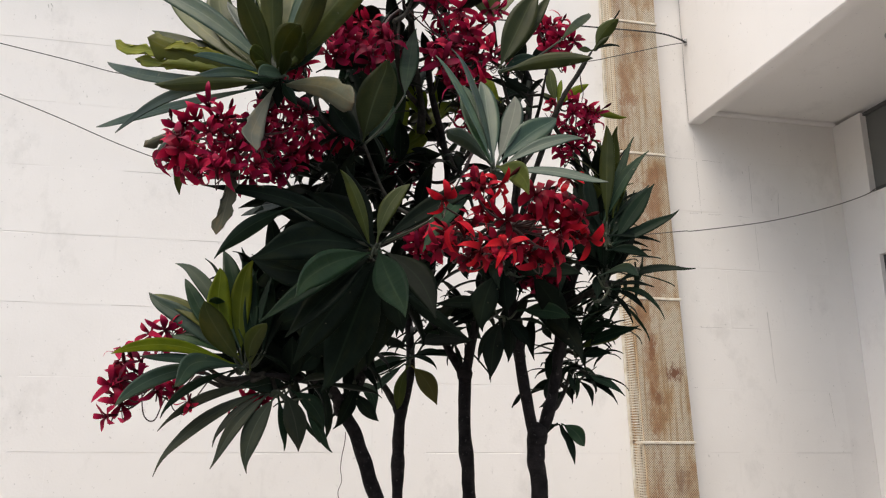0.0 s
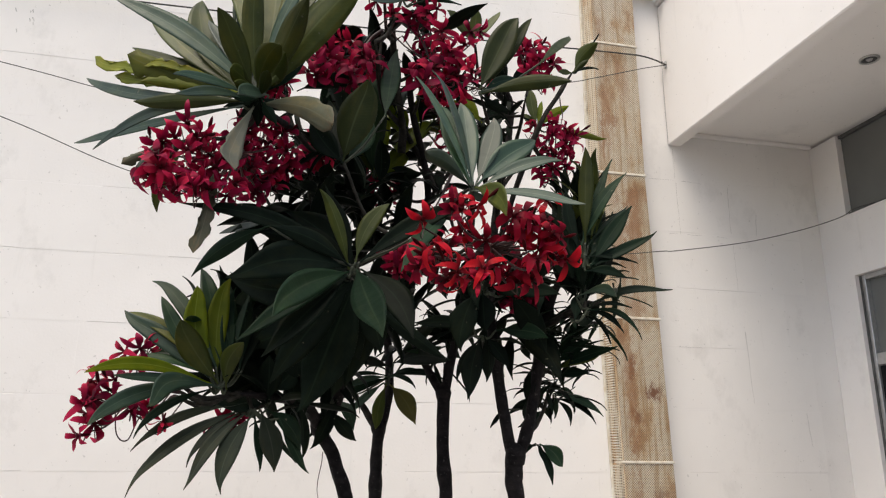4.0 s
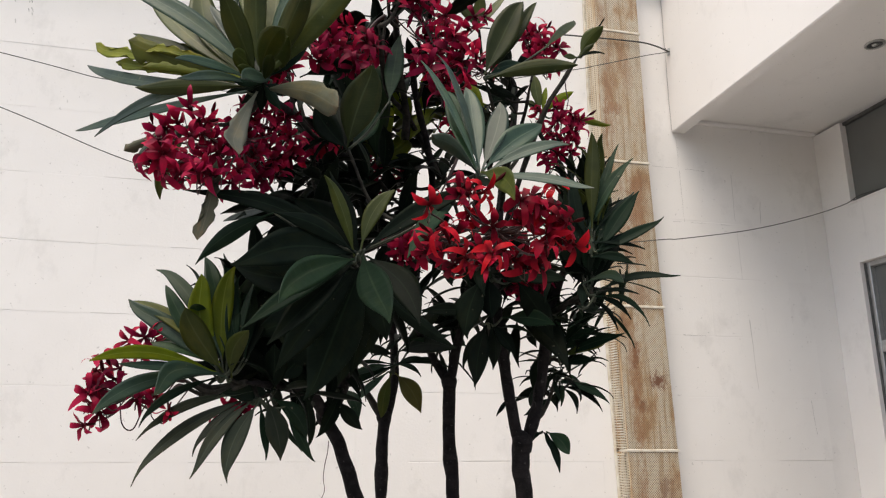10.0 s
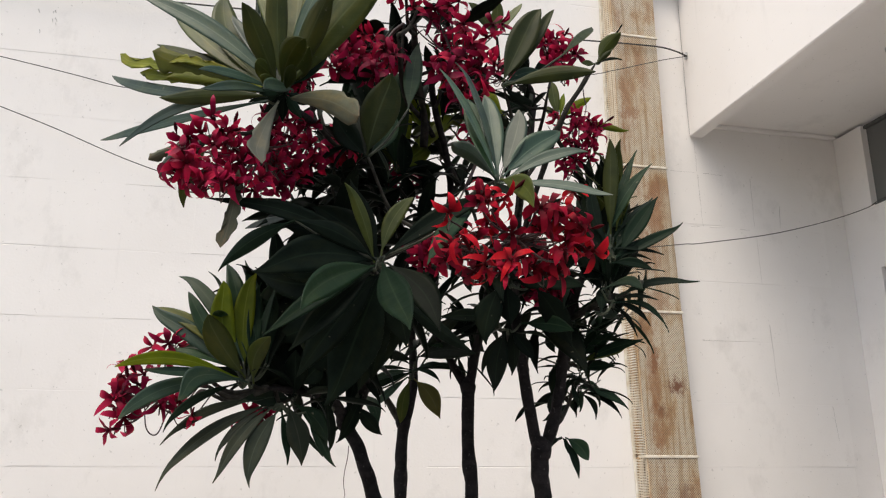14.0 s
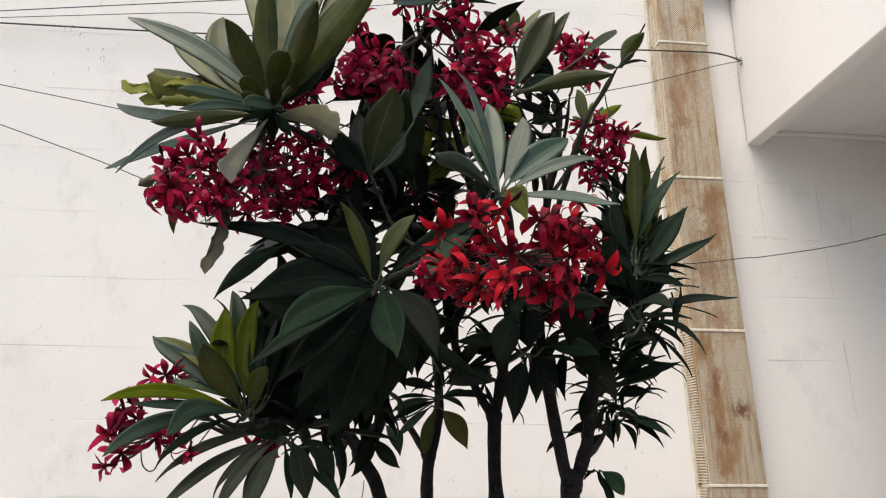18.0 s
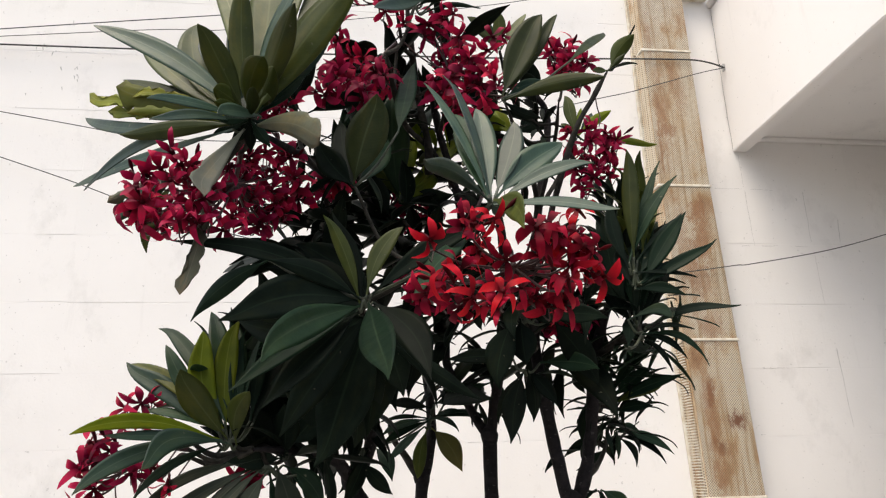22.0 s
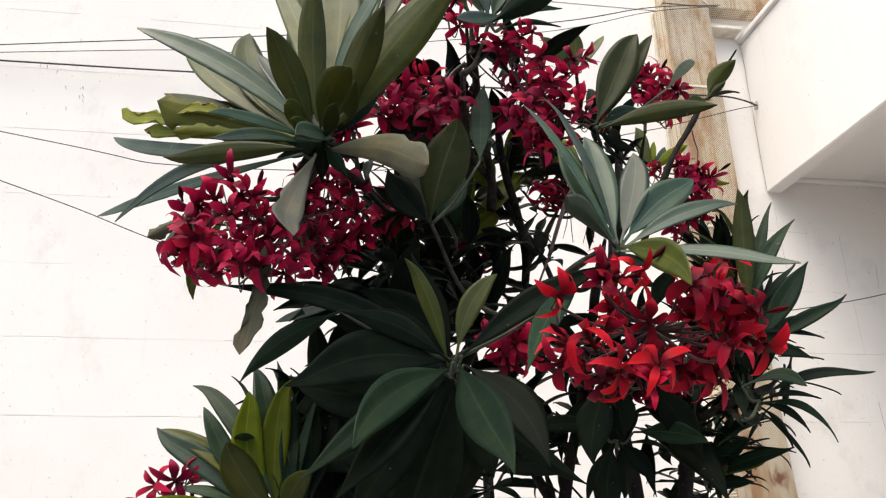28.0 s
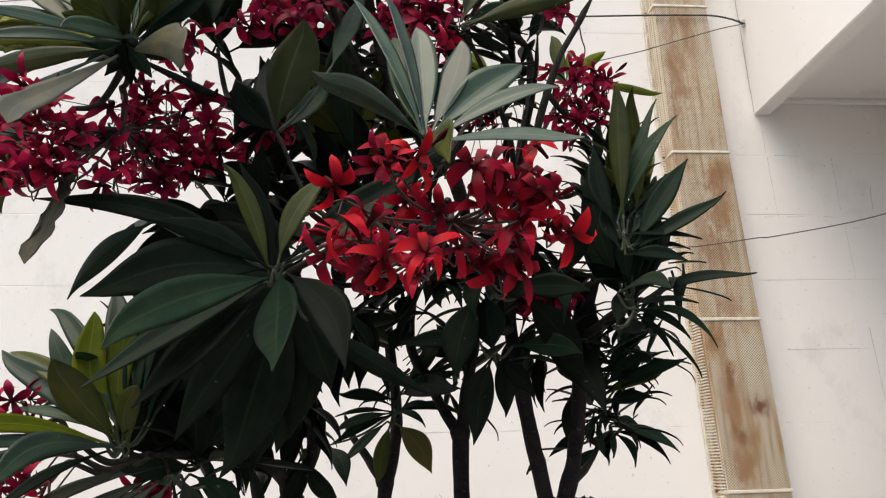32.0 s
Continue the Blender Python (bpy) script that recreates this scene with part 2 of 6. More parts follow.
def mesh_sheet_material():
    """Perforated galvanised sheet, cream paint gone brown with rust runs."""
    m, nt, b = nodes_of("perforated_rusty_sheet", 0.7, 0.0)
    w = world_coords(nt)
    big = noise_tex(nt, world_coords(nt, (7, 7, 2.6)), 1.0, 6, 0.62)
    col = ramp(nt, big, [(0.30, (0.49, 0.42, 0.32)), (0.48, (0.55, 0.48, 0.375)), (0.56, (0.48, 0.365, 0.24)), (0.61, (0.36, 0.215, 0.11)), (0.69, (0.22, 0.10, 0.045))])
    runs = noise_tex(nt, world_coords(nt, (34, 7, 1.3)), 1.0, 5, 0.7)
    col = mixed(nt, ramp(nt, runs, [(0.50, (0, 0, 0)), (0.60, (0.7, 0.7, 0.7))]), col, (0.33, 0.205, 0.095))
    tone = noise_tex(nt, world_coords(nt, (3, 3, 5)), 1.0, 3)
    col = mixed(nt, ramp(nt, tone, [(0.48, (0, 0, 0)), (0.7, (0.35, 0.35, 0.35))]), col, (0.54, 0.465, 0.365))
    rust = noise_tex(nt, world_coords(nt, (30, 30, 18)), 1.0, 5, 0.7)
    col = mixed(nt, ramp(nt, rust, [(0.67, (0, 0, 0)), (0.76, (0.7, 0.7, 0.7))]), col, (0.17, 0.07, 0.03))
    # rust blooms, dark in the middle, and the brown runs below the straps
    dark, brown = (0.15, 0.04, 0.010), (0.29, 0.13, 0.052)
    blooms = (
        ((2.202, 3.4, 1.796), (20, 6, 20), 0.95, dark), ((2.08, 3.4, 1.92), (46, 6, 11), 0.9, dark), ((2.097, 3.4, 1.677), (30, 6, 20), 0.75, dark),
        ((2.085, 3.4, 1.507), (42, 6, 8), 0.55, brown), ((2.144, 3.4, 2.872), (18, 6, 15), 0.75, brown), ((2.138, 3.4, 2.684), (17, 6, 10), 0.6, brown),
        ((2.04, 3.4, 3.363), (20, 6, 17), 0.6, brown), ((1.99, 3.4, 3.25), (45, 6, 3.5), 0.6, brown), ((2.126, 3.4, 2.245), (15, 6, 12), 0.6, brown),
        ((2.104, 3.4, 2.51), (14, 6, 8), 0.55, brown), ((2.07, 3.4, 1.8), (15, 6, 1.7), 0.6, brown), ((2.08, 3.4, 1.15), (13, 6, 3.5), 0.6, brown),
        ((2.05, 3.4, 2.62), (14, 6, 2.2), 0.5, brown), ((2.02, 3.4, 3.45), (15, 6, 2), 0.5, brown), ((2.16, 3.4, 2.75), (15, 6, 3.5), 0.5, brown), ((2.14, 3.4, 3.62), (16, 6, 3.5), 0.4, brown), ((2.0, 3.4, 3.95), (30, 6, 4), 0.5, brown), ((2.2, 3.4, 1.25), (24, 6, 14), 0.6, dark),
    )
    for place, size, amount, tint in blooms:
        d = nt.nodes.new("ShaderNodeVectorMath")
        d.operation = "SUBTRACT"
        nt.links.new(w, d.inputs[0])
        d.inputs[1].default_value = place
        e = nt.nodes.new("ShaderNodeVectorMath")
        e.operation = "MULTIPLY"
        nt.links.new(d.outputs[0], e.inputs[0])
        e.inputs[1].default_value = [(0.62 if size[2] > 7 else 1.0) * k for k in size]
        ln = nt.nodes.new("ShaderNodeVectorMath")
        ln.operation = "LENGTH"
        nt.links.new(e.outputs[0], ln.inputs[0])
        ad = nt.nodes.new("ShaderNodeMath")
        ad.operation = "MULTIPLY_ADD"
        nt.links.new(noise_tex(nt, world_coords(nt, (46, 46, 24)), 1.0, 6, 0.8), ad.inputs[0])
        ad.inputs[1].default_value = 2.6
        nt.links.new(ln.outputs["Value"], ad.inputs[2])
        col = mixed(nt, ramp(nt, _scaled(nt, ad.outputs[0], 0.36), [(0.56, (amount,) * 3), (0.72, (0, 0, 0))]), col, tint)
    vor = nt.nodes.new("ShaderNodeTexVoronoi")
    vor.feature = "F1"
    vor.inputs["Scale"].default_value = 1.0
    vor.inputs["Randomness"].default_value = 0.0
    sh = nt.nodes.new("ShaderNodeVectorMath")
    sh.operation = "MULTIPLY"
    sh.inputs[1].default_value = (112, 60, 112)
    rot = nt.nodes.new("ShaderNodeMapping")
    rot.inputs["Rotation"].default_value = (0, radians(45), 0)
    nt.links.new(w, rot.inputs[0])
    nt.links.new(rot.outputs[0], sh.inputs[0])
    nt.links.new(sh.outputs[0], vor.inputs["Vector"])
    holes = ramp(nt, vor.outputs["Distance"], [(0.24, (0.92, 0.92, 0.92)), (0.44, (0, 0, 0))])
    col = mixed(nt, holes, col, (0.085, 0.06, 0.04))
    nt.links.new(col, b.inputs["Base Color"])
    bump(nt, b, vor.outputs["Distance"], 0.4, 0.004)
    return m


WALL = paint_material("white_wall_paint", (0.80, 0.775, 0.755), (0.68, 0.655, 0.63))
WALL2 = paint_material("smooth_white_paint", (0.80, 0.775, 0.76), (0.72, 0.69, 0.67), 160.0, True, 0.0015)
JOINT = paint_material("painted_joint", (0.79, 0.765, 0.745), (0.62, 0.595, 0.57))
SOFFIT = paint_material("soffit_paint", (0.80, 0.775, 0.755), (0.74, 0.715, 0.695), 160.0, False, 0.001)
SHEET = mesh_sheet_material()
BAND = plain_material("cream_band_paint", (0.72, 0.69, 0.62), (0.55, 0.46, 0.34), 18.0, 0.6)
RUST = plain_material("rusty_fold", (0.30, 0.17, 0.08), (0.52, 0.42, 0.29), 30.0, 0.8)
CRACK = plain_material("grey_joint_line", (0.34, 0.33, 0.32), (0.58, 0.56, 0.54), 25.0, 0.9)
CABLE = plain_material("black_cable_sheath", (0.02, 0.02, 0.022), (0.06, 0.055, 0.05), 40.0, 0.6)
STEEL = plain_material("grey_aluminium", (0.42, 0.42, 0.42), (0.52, 0.52, 0.52), 30.0, 0.35, 0.7)
DARKFRAME = plain_material("dark_gasket", (0.05, 0.05, 0.05), (0.1, 0.1, 0.1), 30.0, 0.6)
GROUND = plain_material("grey_concrete_paving", (0.28, 0.27, 0.255), (0.21, 0.20, 0.19), 3.0, 0.85)
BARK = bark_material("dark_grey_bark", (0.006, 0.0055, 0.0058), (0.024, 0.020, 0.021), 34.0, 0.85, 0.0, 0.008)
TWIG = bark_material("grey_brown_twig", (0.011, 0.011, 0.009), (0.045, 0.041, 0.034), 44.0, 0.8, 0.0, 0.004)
STALK = plain_material("dark_purple_stalk", (0.022, 0.008, 0.010), (0.06, 0.022, 0.018), 60.0, 0.5)
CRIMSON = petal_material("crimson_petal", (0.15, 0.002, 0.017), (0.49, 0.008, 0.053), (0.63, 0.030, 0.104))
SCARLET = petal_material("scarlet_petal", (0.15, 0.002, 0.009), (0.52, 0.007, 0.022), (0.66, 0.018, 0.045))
# base colour taken near black: the crown's own shade is painted in
LEAF = leaf_material("shaded_green_leaf", (0.0040, 0.0072, 0.0056), (0.0112, 0.0180, 0.0122), (0.018, 0.030, 0.018), 0.45, 0.03, 0.03)
# a better-lit step of LEAF; part of the shade stays in the colour
LEAFK = leaf_material("half_shaded_green_leaf", (0.007, 0.0165, 0.010), (0.016, 0.034, 0.019), (0.036, 0.058, 0.033), 0.40, 0.06, 0.06)
LEAFY = leaf_material("yellow_green_leaf", (0.070, 0.100, 0.006), (0.16, 0.195, 0.012), (0.26, 0.30, 0.05), 0.45, 0.38, 0.12)
LEAFE = leaf_material("eaten_yellow_green_leaf", (0.115, 0.14, 0.016), (0.21, 0.225, 0.035), (0.26, 0.27, 0.09), 0.5, 0.36, 0.15, 0.015)
LEAFM = leaf_material("mid_green_leaf", (0.011, 0.031, 0.015), (0.029, 0.063, 0.030), (0.058, 0.098, 0.048), 0.38, 0.16, 0.16)
LEAFG = leaf_material("grey_green_leaf", (0.016, 0.036, 0.025), (0.039, 0.069, 0.046), (0.09, 0.122, 0.085), 0.38, 0.10, 0.26, 0.01)
LEAFS = leaf_material("dull_olive_leaf", (0.019, 0.027, 0.017), (0.041, 0.050, 0.033), (0.075, 0.086, 0.06), 0.42, 0.08, 0.14, 0.02)
LEAFB = leaf_material("dull_grey_leaf", (0.047, 0.052, 0.036), (0.082, 0.084, 0.057), (0.11, 0.11, 0.08), 0.5, 0.10, 0.1, 0.06)
LEAFP = leaf_material("pale_leaf_underside", (0.13, 0.14, 0.115), (0.195, 0.20, 0.165), (0.26, 0.26, 0.21), 0.6, 0.2, 0.15, 0.02)
LEAFV = leaf_material("olive_green_leaf", (0.029, 0.042, 0.008), (0.074, 0.090, 0.018), (0.115, 0.135, 0.045), 0.40, 0.28, 0.24)
# shaded copy of LEAFV for the olive leaves behind the crown
LEAFQ = leaf_material("shaded_olive_leaf", (0.014, 0.021, 0.007), (0.034, 0.043, 0.013), (0.065, 0.078, 0.034), 0.42, 0.14, 0.12)
LEAFO = leaf_material("olive_ageing_leaf", (0.12, 0.12, 0.03), (0.20, 0.18, 0.05), (0.26, 0.24, 0.1), 0.5, 0.25)
STEM = plain_material("green_petiole", (0.012, 0.018, 0.009), (0.032, 0.042, 0.018), 50.0, 0.6)


def glass_material():
    m, nt, b = nodes_of("dark_grey_glass", 0.06)
    n = noise_tex(nt, coords(nt), 3.0, 3)
    nt.links.new(mixed(nt, n, (0.11, 0.115, 0.115), (0.16, 0.165, 0.16)), b.inputs["Base Color"])
    return m


GLASS = glass_material()
DARKGLASS = plain_material("dark_door_glass", (0.008, 0.009, 0.010), (0.014, 0.015, 0.016), 2.0, 0.12)
DARKGLASS.node_tree.nodes["Principled BSDF"].inputs["Specular IOR Level"].default_value = 0.08


# ---------------------------------------------------------------- mesh helpers
def link_mesh(name, bm, materials, parent=None, label="", smooth=False):
    me = bpy.data.meshes.new(name)
    bm.to_mesh(me)
    bm.free()
    for mt in materials if isinstance(materials, (list, tuple)) else [materials]:
        me.materials.append(mt)
    if smooth:
        me.shade_smooth()
    ob = new(name, me)
    if parent:
        ob.parent = parent
    if label:
        tagged(ob, label)
    return ob


def part(name, bm, material, parent, label="", smooth=False):
    return link_mesh(name, bm, material, parent, label, smooth)


def empty(name, place, label, category, group="", kind=""):
    e = new(name)
    e.location = place
    return tagged(e, label, category, group, kind)


def box(x0, y0, z0, x1, y1, z1, bevel=0.0, bm=None):
    bm = bm or bmesh.new()
    r = bmesh.ops.create_cube(bm, size=1.0, matrix=Matrix.Translation(((x0 + x1) / 2, (y0 + y1) / 2, (z0 + z1) / 2)) @ Matrix.Diagonal((abs(x1 - x0), abs(y1 - y0), abs(z1 - z0), 1)))
    if bevel:
        vs = set(r["verts"])
        bmesh.ops.bevel(bm, geom=[e for e in bm.edges if e.verts[0] in vs], offset=bevel, segments=1, affect="EDGES")
    return bm


def smooth_line(pts, steps):
    """Points along a Catmull-Rom line through pts (Vectors), with the fraction of the way."""
    p = [pts[0] * 2 - pts[1], *pts, pts[-1] * 2 - pts[-2]]
    out = []
    for i in range(1, len(p) - 2):
        for k in range(steps):
            t = k / steps
            a, b, c, d = p[i - 1 : i + 3]
            out.append(0.5 * (2 * b + (c - a) * t + (2 * a - 5 * b + 4 * c - d) * t * t + (3 * b - a - 3 * c + d) * t ** 3))
    return out + [pts[-1]]


def tube(bm, pts, radii, sides=8, wobble=0.0, seed=0):
    """A tapered tube with closed ends through pts; radii at its ends or one for each point."""
    rings, n = [], len(pts)
    side = Vector((1, 0.2, 0.1))
    for i, p in enumerate(pts):
        d = (pts[min(i + 1, n - 1)] - pts[max(i - 1, 0)]).normalized()
        side = (side - d * side.dot(d)).normalized()
        up = d.cross(side)
        f = i / (n - 1)
        r = radii[0] + (radii[1] - radii[0]) * f if len(radii) == 2 else radii[i]
        ring = []
        for k in range(sides):
            a = 2 * math.pi * k / sides
            rr = r * (1 + wobble * noise.noise(p * 22 + Vector((math.cos(a) * 1.5, math.sin(a) * 1.5, seed))))
            ring.append(bm.verts.new(p + side * (rr * math.cos(a)) + up * (rr * math.sin(a))))
        rings.append(ring)
    for a, b in zip(rings, rings[1:]):
        for k in range(sides):
            bm.faces.new((a[k], a[(k + 1) % sides], b[(k + 1) % sides], b[k]))
    bm.faces.new(rings[0][::-1])
    bm.faces.new(rings[-1])
    return bm
# ---------------------------------------------------------------- the courtyard
XF, XD, BACK = 2.461, 3.455, 3.5      # fascia plane, door wall plane, back wall plane
COURSE, BLOCK = 0.3385, 0.345         # painted blocks
tagged(link_mesh("ground", box(-40, -40, -0.3, 40, 40, 0.0), GROUND), "grey concrete courtyard paving under the tree", "ground", kind="structure")
back = tagged(link_mesh("wall_back", box(-6, BACK + 0.006, 0, XD + 0.2, BACK + 0.25, 5.6), JOINT), "white painted block wall with shallow joints behind the tree", "wall", kind="structure")
# unseen wall added behind the camera; its height sets the low skylight
tagged(link_mesh("wall_rear", box(-6, -3.25, 0, 7, -3.0, 2.5), GROUND), "plain grey wall added unseen behind the viewpoint to hold back low light", "wall", kind="structure")

# wall with the door and the transom window
D0, D1, DH = 3.275, 2.30, 2.481       # door opening
W0, W1, WB, WT = 3.30, 1.55, 2.845, 3.352
bm = box(XD, D0, 0, XD + 0.2, BACK + 0.004, WT)
box(XD, W1, DH, XD + 0.2, D0, WB, bm=bm)
box(XD, -2.0, 0, XD + 0.2, D1, WB, bm=bm)
box(XD, -2.0, WB, XD + 0.2, W1, WT, bm=bm)
tagged(link_mesh("wall_door", bm, WALL2), "smooth white wall with a glazed door and a transom window", "wall", kind="structure")
tagged(link_mesh("wall_room", box(XD + 1.6, -2, 0, XD + 1.7, BACK, 3.4), SOFFIT), "plain inner wall seen through the glass", "wall", kind="structure")

# canopy: parapet fascia with a drip lip, soffit with a small cornice
bm = box(XF, 1.0, 3.284, XF + 0.085, BACK + 0.004, 4.235, 0.006)
tagged(link_mesh("canopy_fascia", bm, WALL2), "smooth white parapet fascia of the entrance canopy", "fascia", kind="structure")
tagged(link_mesh("coping", box(XF - 0.02, 1.0, 4.239, XF + 0.16, BACK + 0.004, 4.275, 0.006), WALL2), "thin white coping along the canopy parapet", "coping", kind="structure")
bm = box(XF + 0.089, 1.0, 3.375, XD + 0.2, BACK + 0.004, 3.56)
tagged(link_mesh("ceiling_soffit", bm, SOFFIT), "flat white soffit under the entrance canopy", "ceiling", kind="structure")
bm = box(XF + 0.089, BACK - 0.025, 3.35, XD - 0.004, BACK + 0.001, 3.374, 0.004)
tagged(link_mesh("trim_cornice", bm, SOFFIT), "narrow white plaster cornice where soffit meets wall", "cornice", kind="structure")
tagged(link_mesh("canopy_roof", box(XF + 0.089, 1.0, 3.9, XD + 0.2, BACK + 0.004, 4.0), WALL2), "flat roof slab behind the parapet", "roof", kind="structure")

# recessed lamp in the soffit
lamp = empty("recessed_downlight", (2.998, 2.486, 3.375), "small round chrome downlight recessed in the white soffit", "downlight")


def ring(r0, r1, z0, z1, bm=None, n=28):
    bm = bm or bmesh.new()
    vs = []
    for k in range(n):
        c, s = math.cos(2 * math.pi * k / n), math.sin(2 * math.pi * k / n)
        vs.append([bm.verts.new((r * c, r * s, z)) for r, z in ((r0, z1), (r0, z0), (r1, z0), (r1, z1))])
    for a, b in zip(vs, vs[1:] + vs[:1]):
        for i in range(4):
            bm.faces.new((a[i], b[i], b[(i + 1) % 4], a[(i + 1) % 4]))
    return bm


part("bezel", ring(0.036, 0.047, -0.008, -0.001), STEEL, lamp, "chrome bezel", True)
part("reflector", ring(0.016, 0.0355, -0.004, -0.0015), DARKFRAME, lamp, "dark reflector", True)
bm = bmesh.new()
bmesh.ops.create_uvsphere(bm, u_segments=16, v_segments=8, radius=0.015)
bmesh.ops.scale(bm, vec=(1, 1, 0.45), verts=bm.verts)
bmesh.ops.translate(bm, vec=(0, 0, -0.006), verts=bm.verts)
part("bulb", bm, STEEL, lamp, "clear reflector bulb, unlit", True)

# transom window
win = empty("window_1", (XD, W0, WB), "grey glass transom window with dark gasket under the canopy", "window", kind="structure")


def at_base(bm, base):
    bmesh.ops.translate(bm, vec=-Vector(base), verts=bm.verts)
    return bm


base = (XD, W0, WB)
g = 0.018
bm = box(XD + 0.02, W1, WB, XD + 0.07, W0, WB + g)
box(XD + 0.02, W1, WT - g, XD + 0.07, W0, WT, bm=bm)
box(XD + 0.02, W0 - g, WB + g, XD + 0.07, W0, WT - g, bm=bm)
box(XD + 0.02, W1, WB + g, XD + 0.07, W1 + g, WT - g, bm=bm)
part("window_frame", at_base(bm, base), DARKFRAME, win, "dark rubber and aluminium frame")
part("pane", at_base(box(XD + 0.04, W1 + g, WB + g, XD + 0.048, W0 - g, WT - g), base), GLASS, win, "grey glass pane")
part("window_sill", at_base(box(XD - 0.006, W1, WB - 0.012, XD + 0.02, W0, WB - 0.001), base), WALL2, win)

# glazed door
door = empty("door_1", (XD, D0, 0), "grey aluminium door with glass, closed", "door", kind="structure")
base = (XD, D0, 0)
f = 0.038
for y0, y1 in ((D0 - f, D0 - 0.002), (D1, D1 + f)):
    part("door_jamb", at_base(box(XD + 0.03, y0, 0.0, XD + 0.10, y1, DH - 0.002, 0.003), base), STEEL, door)
part("door_head", at_base(box(XD + 0.03, D1 + f, DH - 0.03, XD + 0.10, D0 - f, DH - 0.002, 0.003), base), STEEL, door)
part("transom_rail", at_base(box(XD + 0.032, D1 + f, 1.965, XD + 0.098, D0 - f, 2.03, 0.003), base), STEEL, door)
part("top_light", at_base(box(XD + 0.06, D1 + f, 2.03, XD + 0.068, D0 - f, DH - 0.03), base), GLASS, door, "fixed grey glass light")
part("door_leaf", at_base(box(XD + 0.045, D1 + f, 0.02, XD + 0.085, D1 + f + 0.06, 1.96, 0.003), base), STEEL, door)
part("door_stile", at_base(box(XD + 0.045, D0 - f - 0.05, 0.02, XD + 0.085, D0 - f, 1.96, 0.003), base), DARKGLASS, door)
part("door_glass", at_base(box(XD + 0.06, D1 + f + 0.06, 0.02, XD + 0.068, D0 - f - 0.05, 1.96), base), DARKGLASS, door, "dark glass")
part("gasket", at_base(box(XD + 0.024, D0 - 0.016, 0, XD + 0.03, D0 - 0.003, DH - 0.004), base), DARKFRAME, door)

# perforated sheet duct up the back wall, with its elbow over the parapet
duct = empty("cable_duct", (1.95, 3.45, 0), "rust-stained perforated sheet duct on the white wall", "duct")
CX0, CX1, CY = 1.957, 2.24, 3.402


def splay(z):
    """The duct leans a little to its right towards the foot."""
    return 0.030 * max(0.0, 3.05 - z)


LEVELS = [0.02, 0.66, 1.437, 2.191, 3.027, 3.861, 4.41]
for z0, z1 in zip(LEVELS, LEVELS[1:]):
    bm = box(CX0 - 1.95, CY - 3.45, z0 + 0.002, CX1 - 1.95, 3.499 - 3.45, z1 - 0.002, 0.006)
    for v in bm.verts:
        v.co.x += 0.002 * noise.noise(v.co * 3) + splay(v.co.z) - (0.02 if v.co.x < 0.1 and v.co.y > 0.0 else 0.0)
    part("perforated_panel", bm, SHEET, duct)
for z0, z1 in zip(LEVELS, LEVELS[1:]):
    bm = bmesh.new()
    for z in np.arange(z0 + 0.012, z1 - 0.012, 0.0135):
        x = CX0 - 1.95 + splay(z)
        if z1 < 2.3:
            box(x - 0.016, -0.03, z, x - 0.004, 0.036, z + 0.0055, bm=bm)
        box(x - 0.026, 0.030, z, x - 0.012, 0.043, z + 0.0075, bm=bm)
    tagged(part("side_louvres", bm, BAND, duct, "rows of narrow cream louvres"), "rows of narrow cream louvres", kind="stuff")
    fold = [Vector((CX0 - 1.95 + splay(z), CY - 3.4505, z)) for z in (z0 + 0.01, z1 - 0.01)]
    part("fold", tube(bmesh.new(), fold, (0.002, 0.002), 5), RUST, duct, "rusty fold line")
for z in LEVELS[1:-1]:
    w = splay(z)
    bm = box(CX0 - 1.95 - 0.012 + w, CY - 3.45 - 0.005, z - 0.007, CX1 - 1.95 + 0.004 + w, 3.499 - 3.45, z + 0.007, 0.002)
    part("band", bm, BAND, duct, "cream painted strap")
bm = bmesh.new()
a = [(CX0, 4.412), (CX1, 4.412), (4.2, 4.412), (4.2, 4.70), (CX0 + 0.02, 4.70)]
front = [bm.verts.new((x - 1.95, CY - 3.45, z)) for x, z in a]
rear = [bm.verts.new((x - 1.95, 0.049, z)) for x, z in a]
bm.faces.new(front)
bm.faces.new(rear[::-1])
for i in range(5):
    bm.faces.new((front[i], rear[i], rear[(i + 1) % 5], front[(i + 1) % 5]))
bmesh.ops.recalc_face_normals(bm, faces=bm.faces)
part("elbow", bm, SHEET, duct)
part("seam", tube(bmesh.new(), [Vector((CX0 + 0.02 - 1.95, CY - 3.454, 4.69)), Vector((CX1 - 1.95, CY - 3.454, 4.414))], (0.004, 0.004), 6), BAND, duct, "folded mitre seam")
part("band", box(CX1 - 1.95, CY - 3.45 + 0.01, 4.275, XF - 1.95 - 0.03, 0.049, 4.30, 0.004), BAND, duct)

for side in (-0.034, CX1 - CX0 + 0.010):
    bm = box(CX0 + side - 1.95, 3.492 - 3.45, 0.02, CX0 + side + 0.015 - 1.95, 3.499 - 3.45, 3.05, 0.001)
    box(CX0 + side - 1.95, 3.492 - 3.45, 3.05, CX0 + side + 0.015 - 1.95, 3.499 - 3.45, 4.40, 0.001, bm)
    for v in bm.verts:
        v.co.x += splay(v.co.z)
    part("flange", bm, BAND, duct, "narrow wall flange")
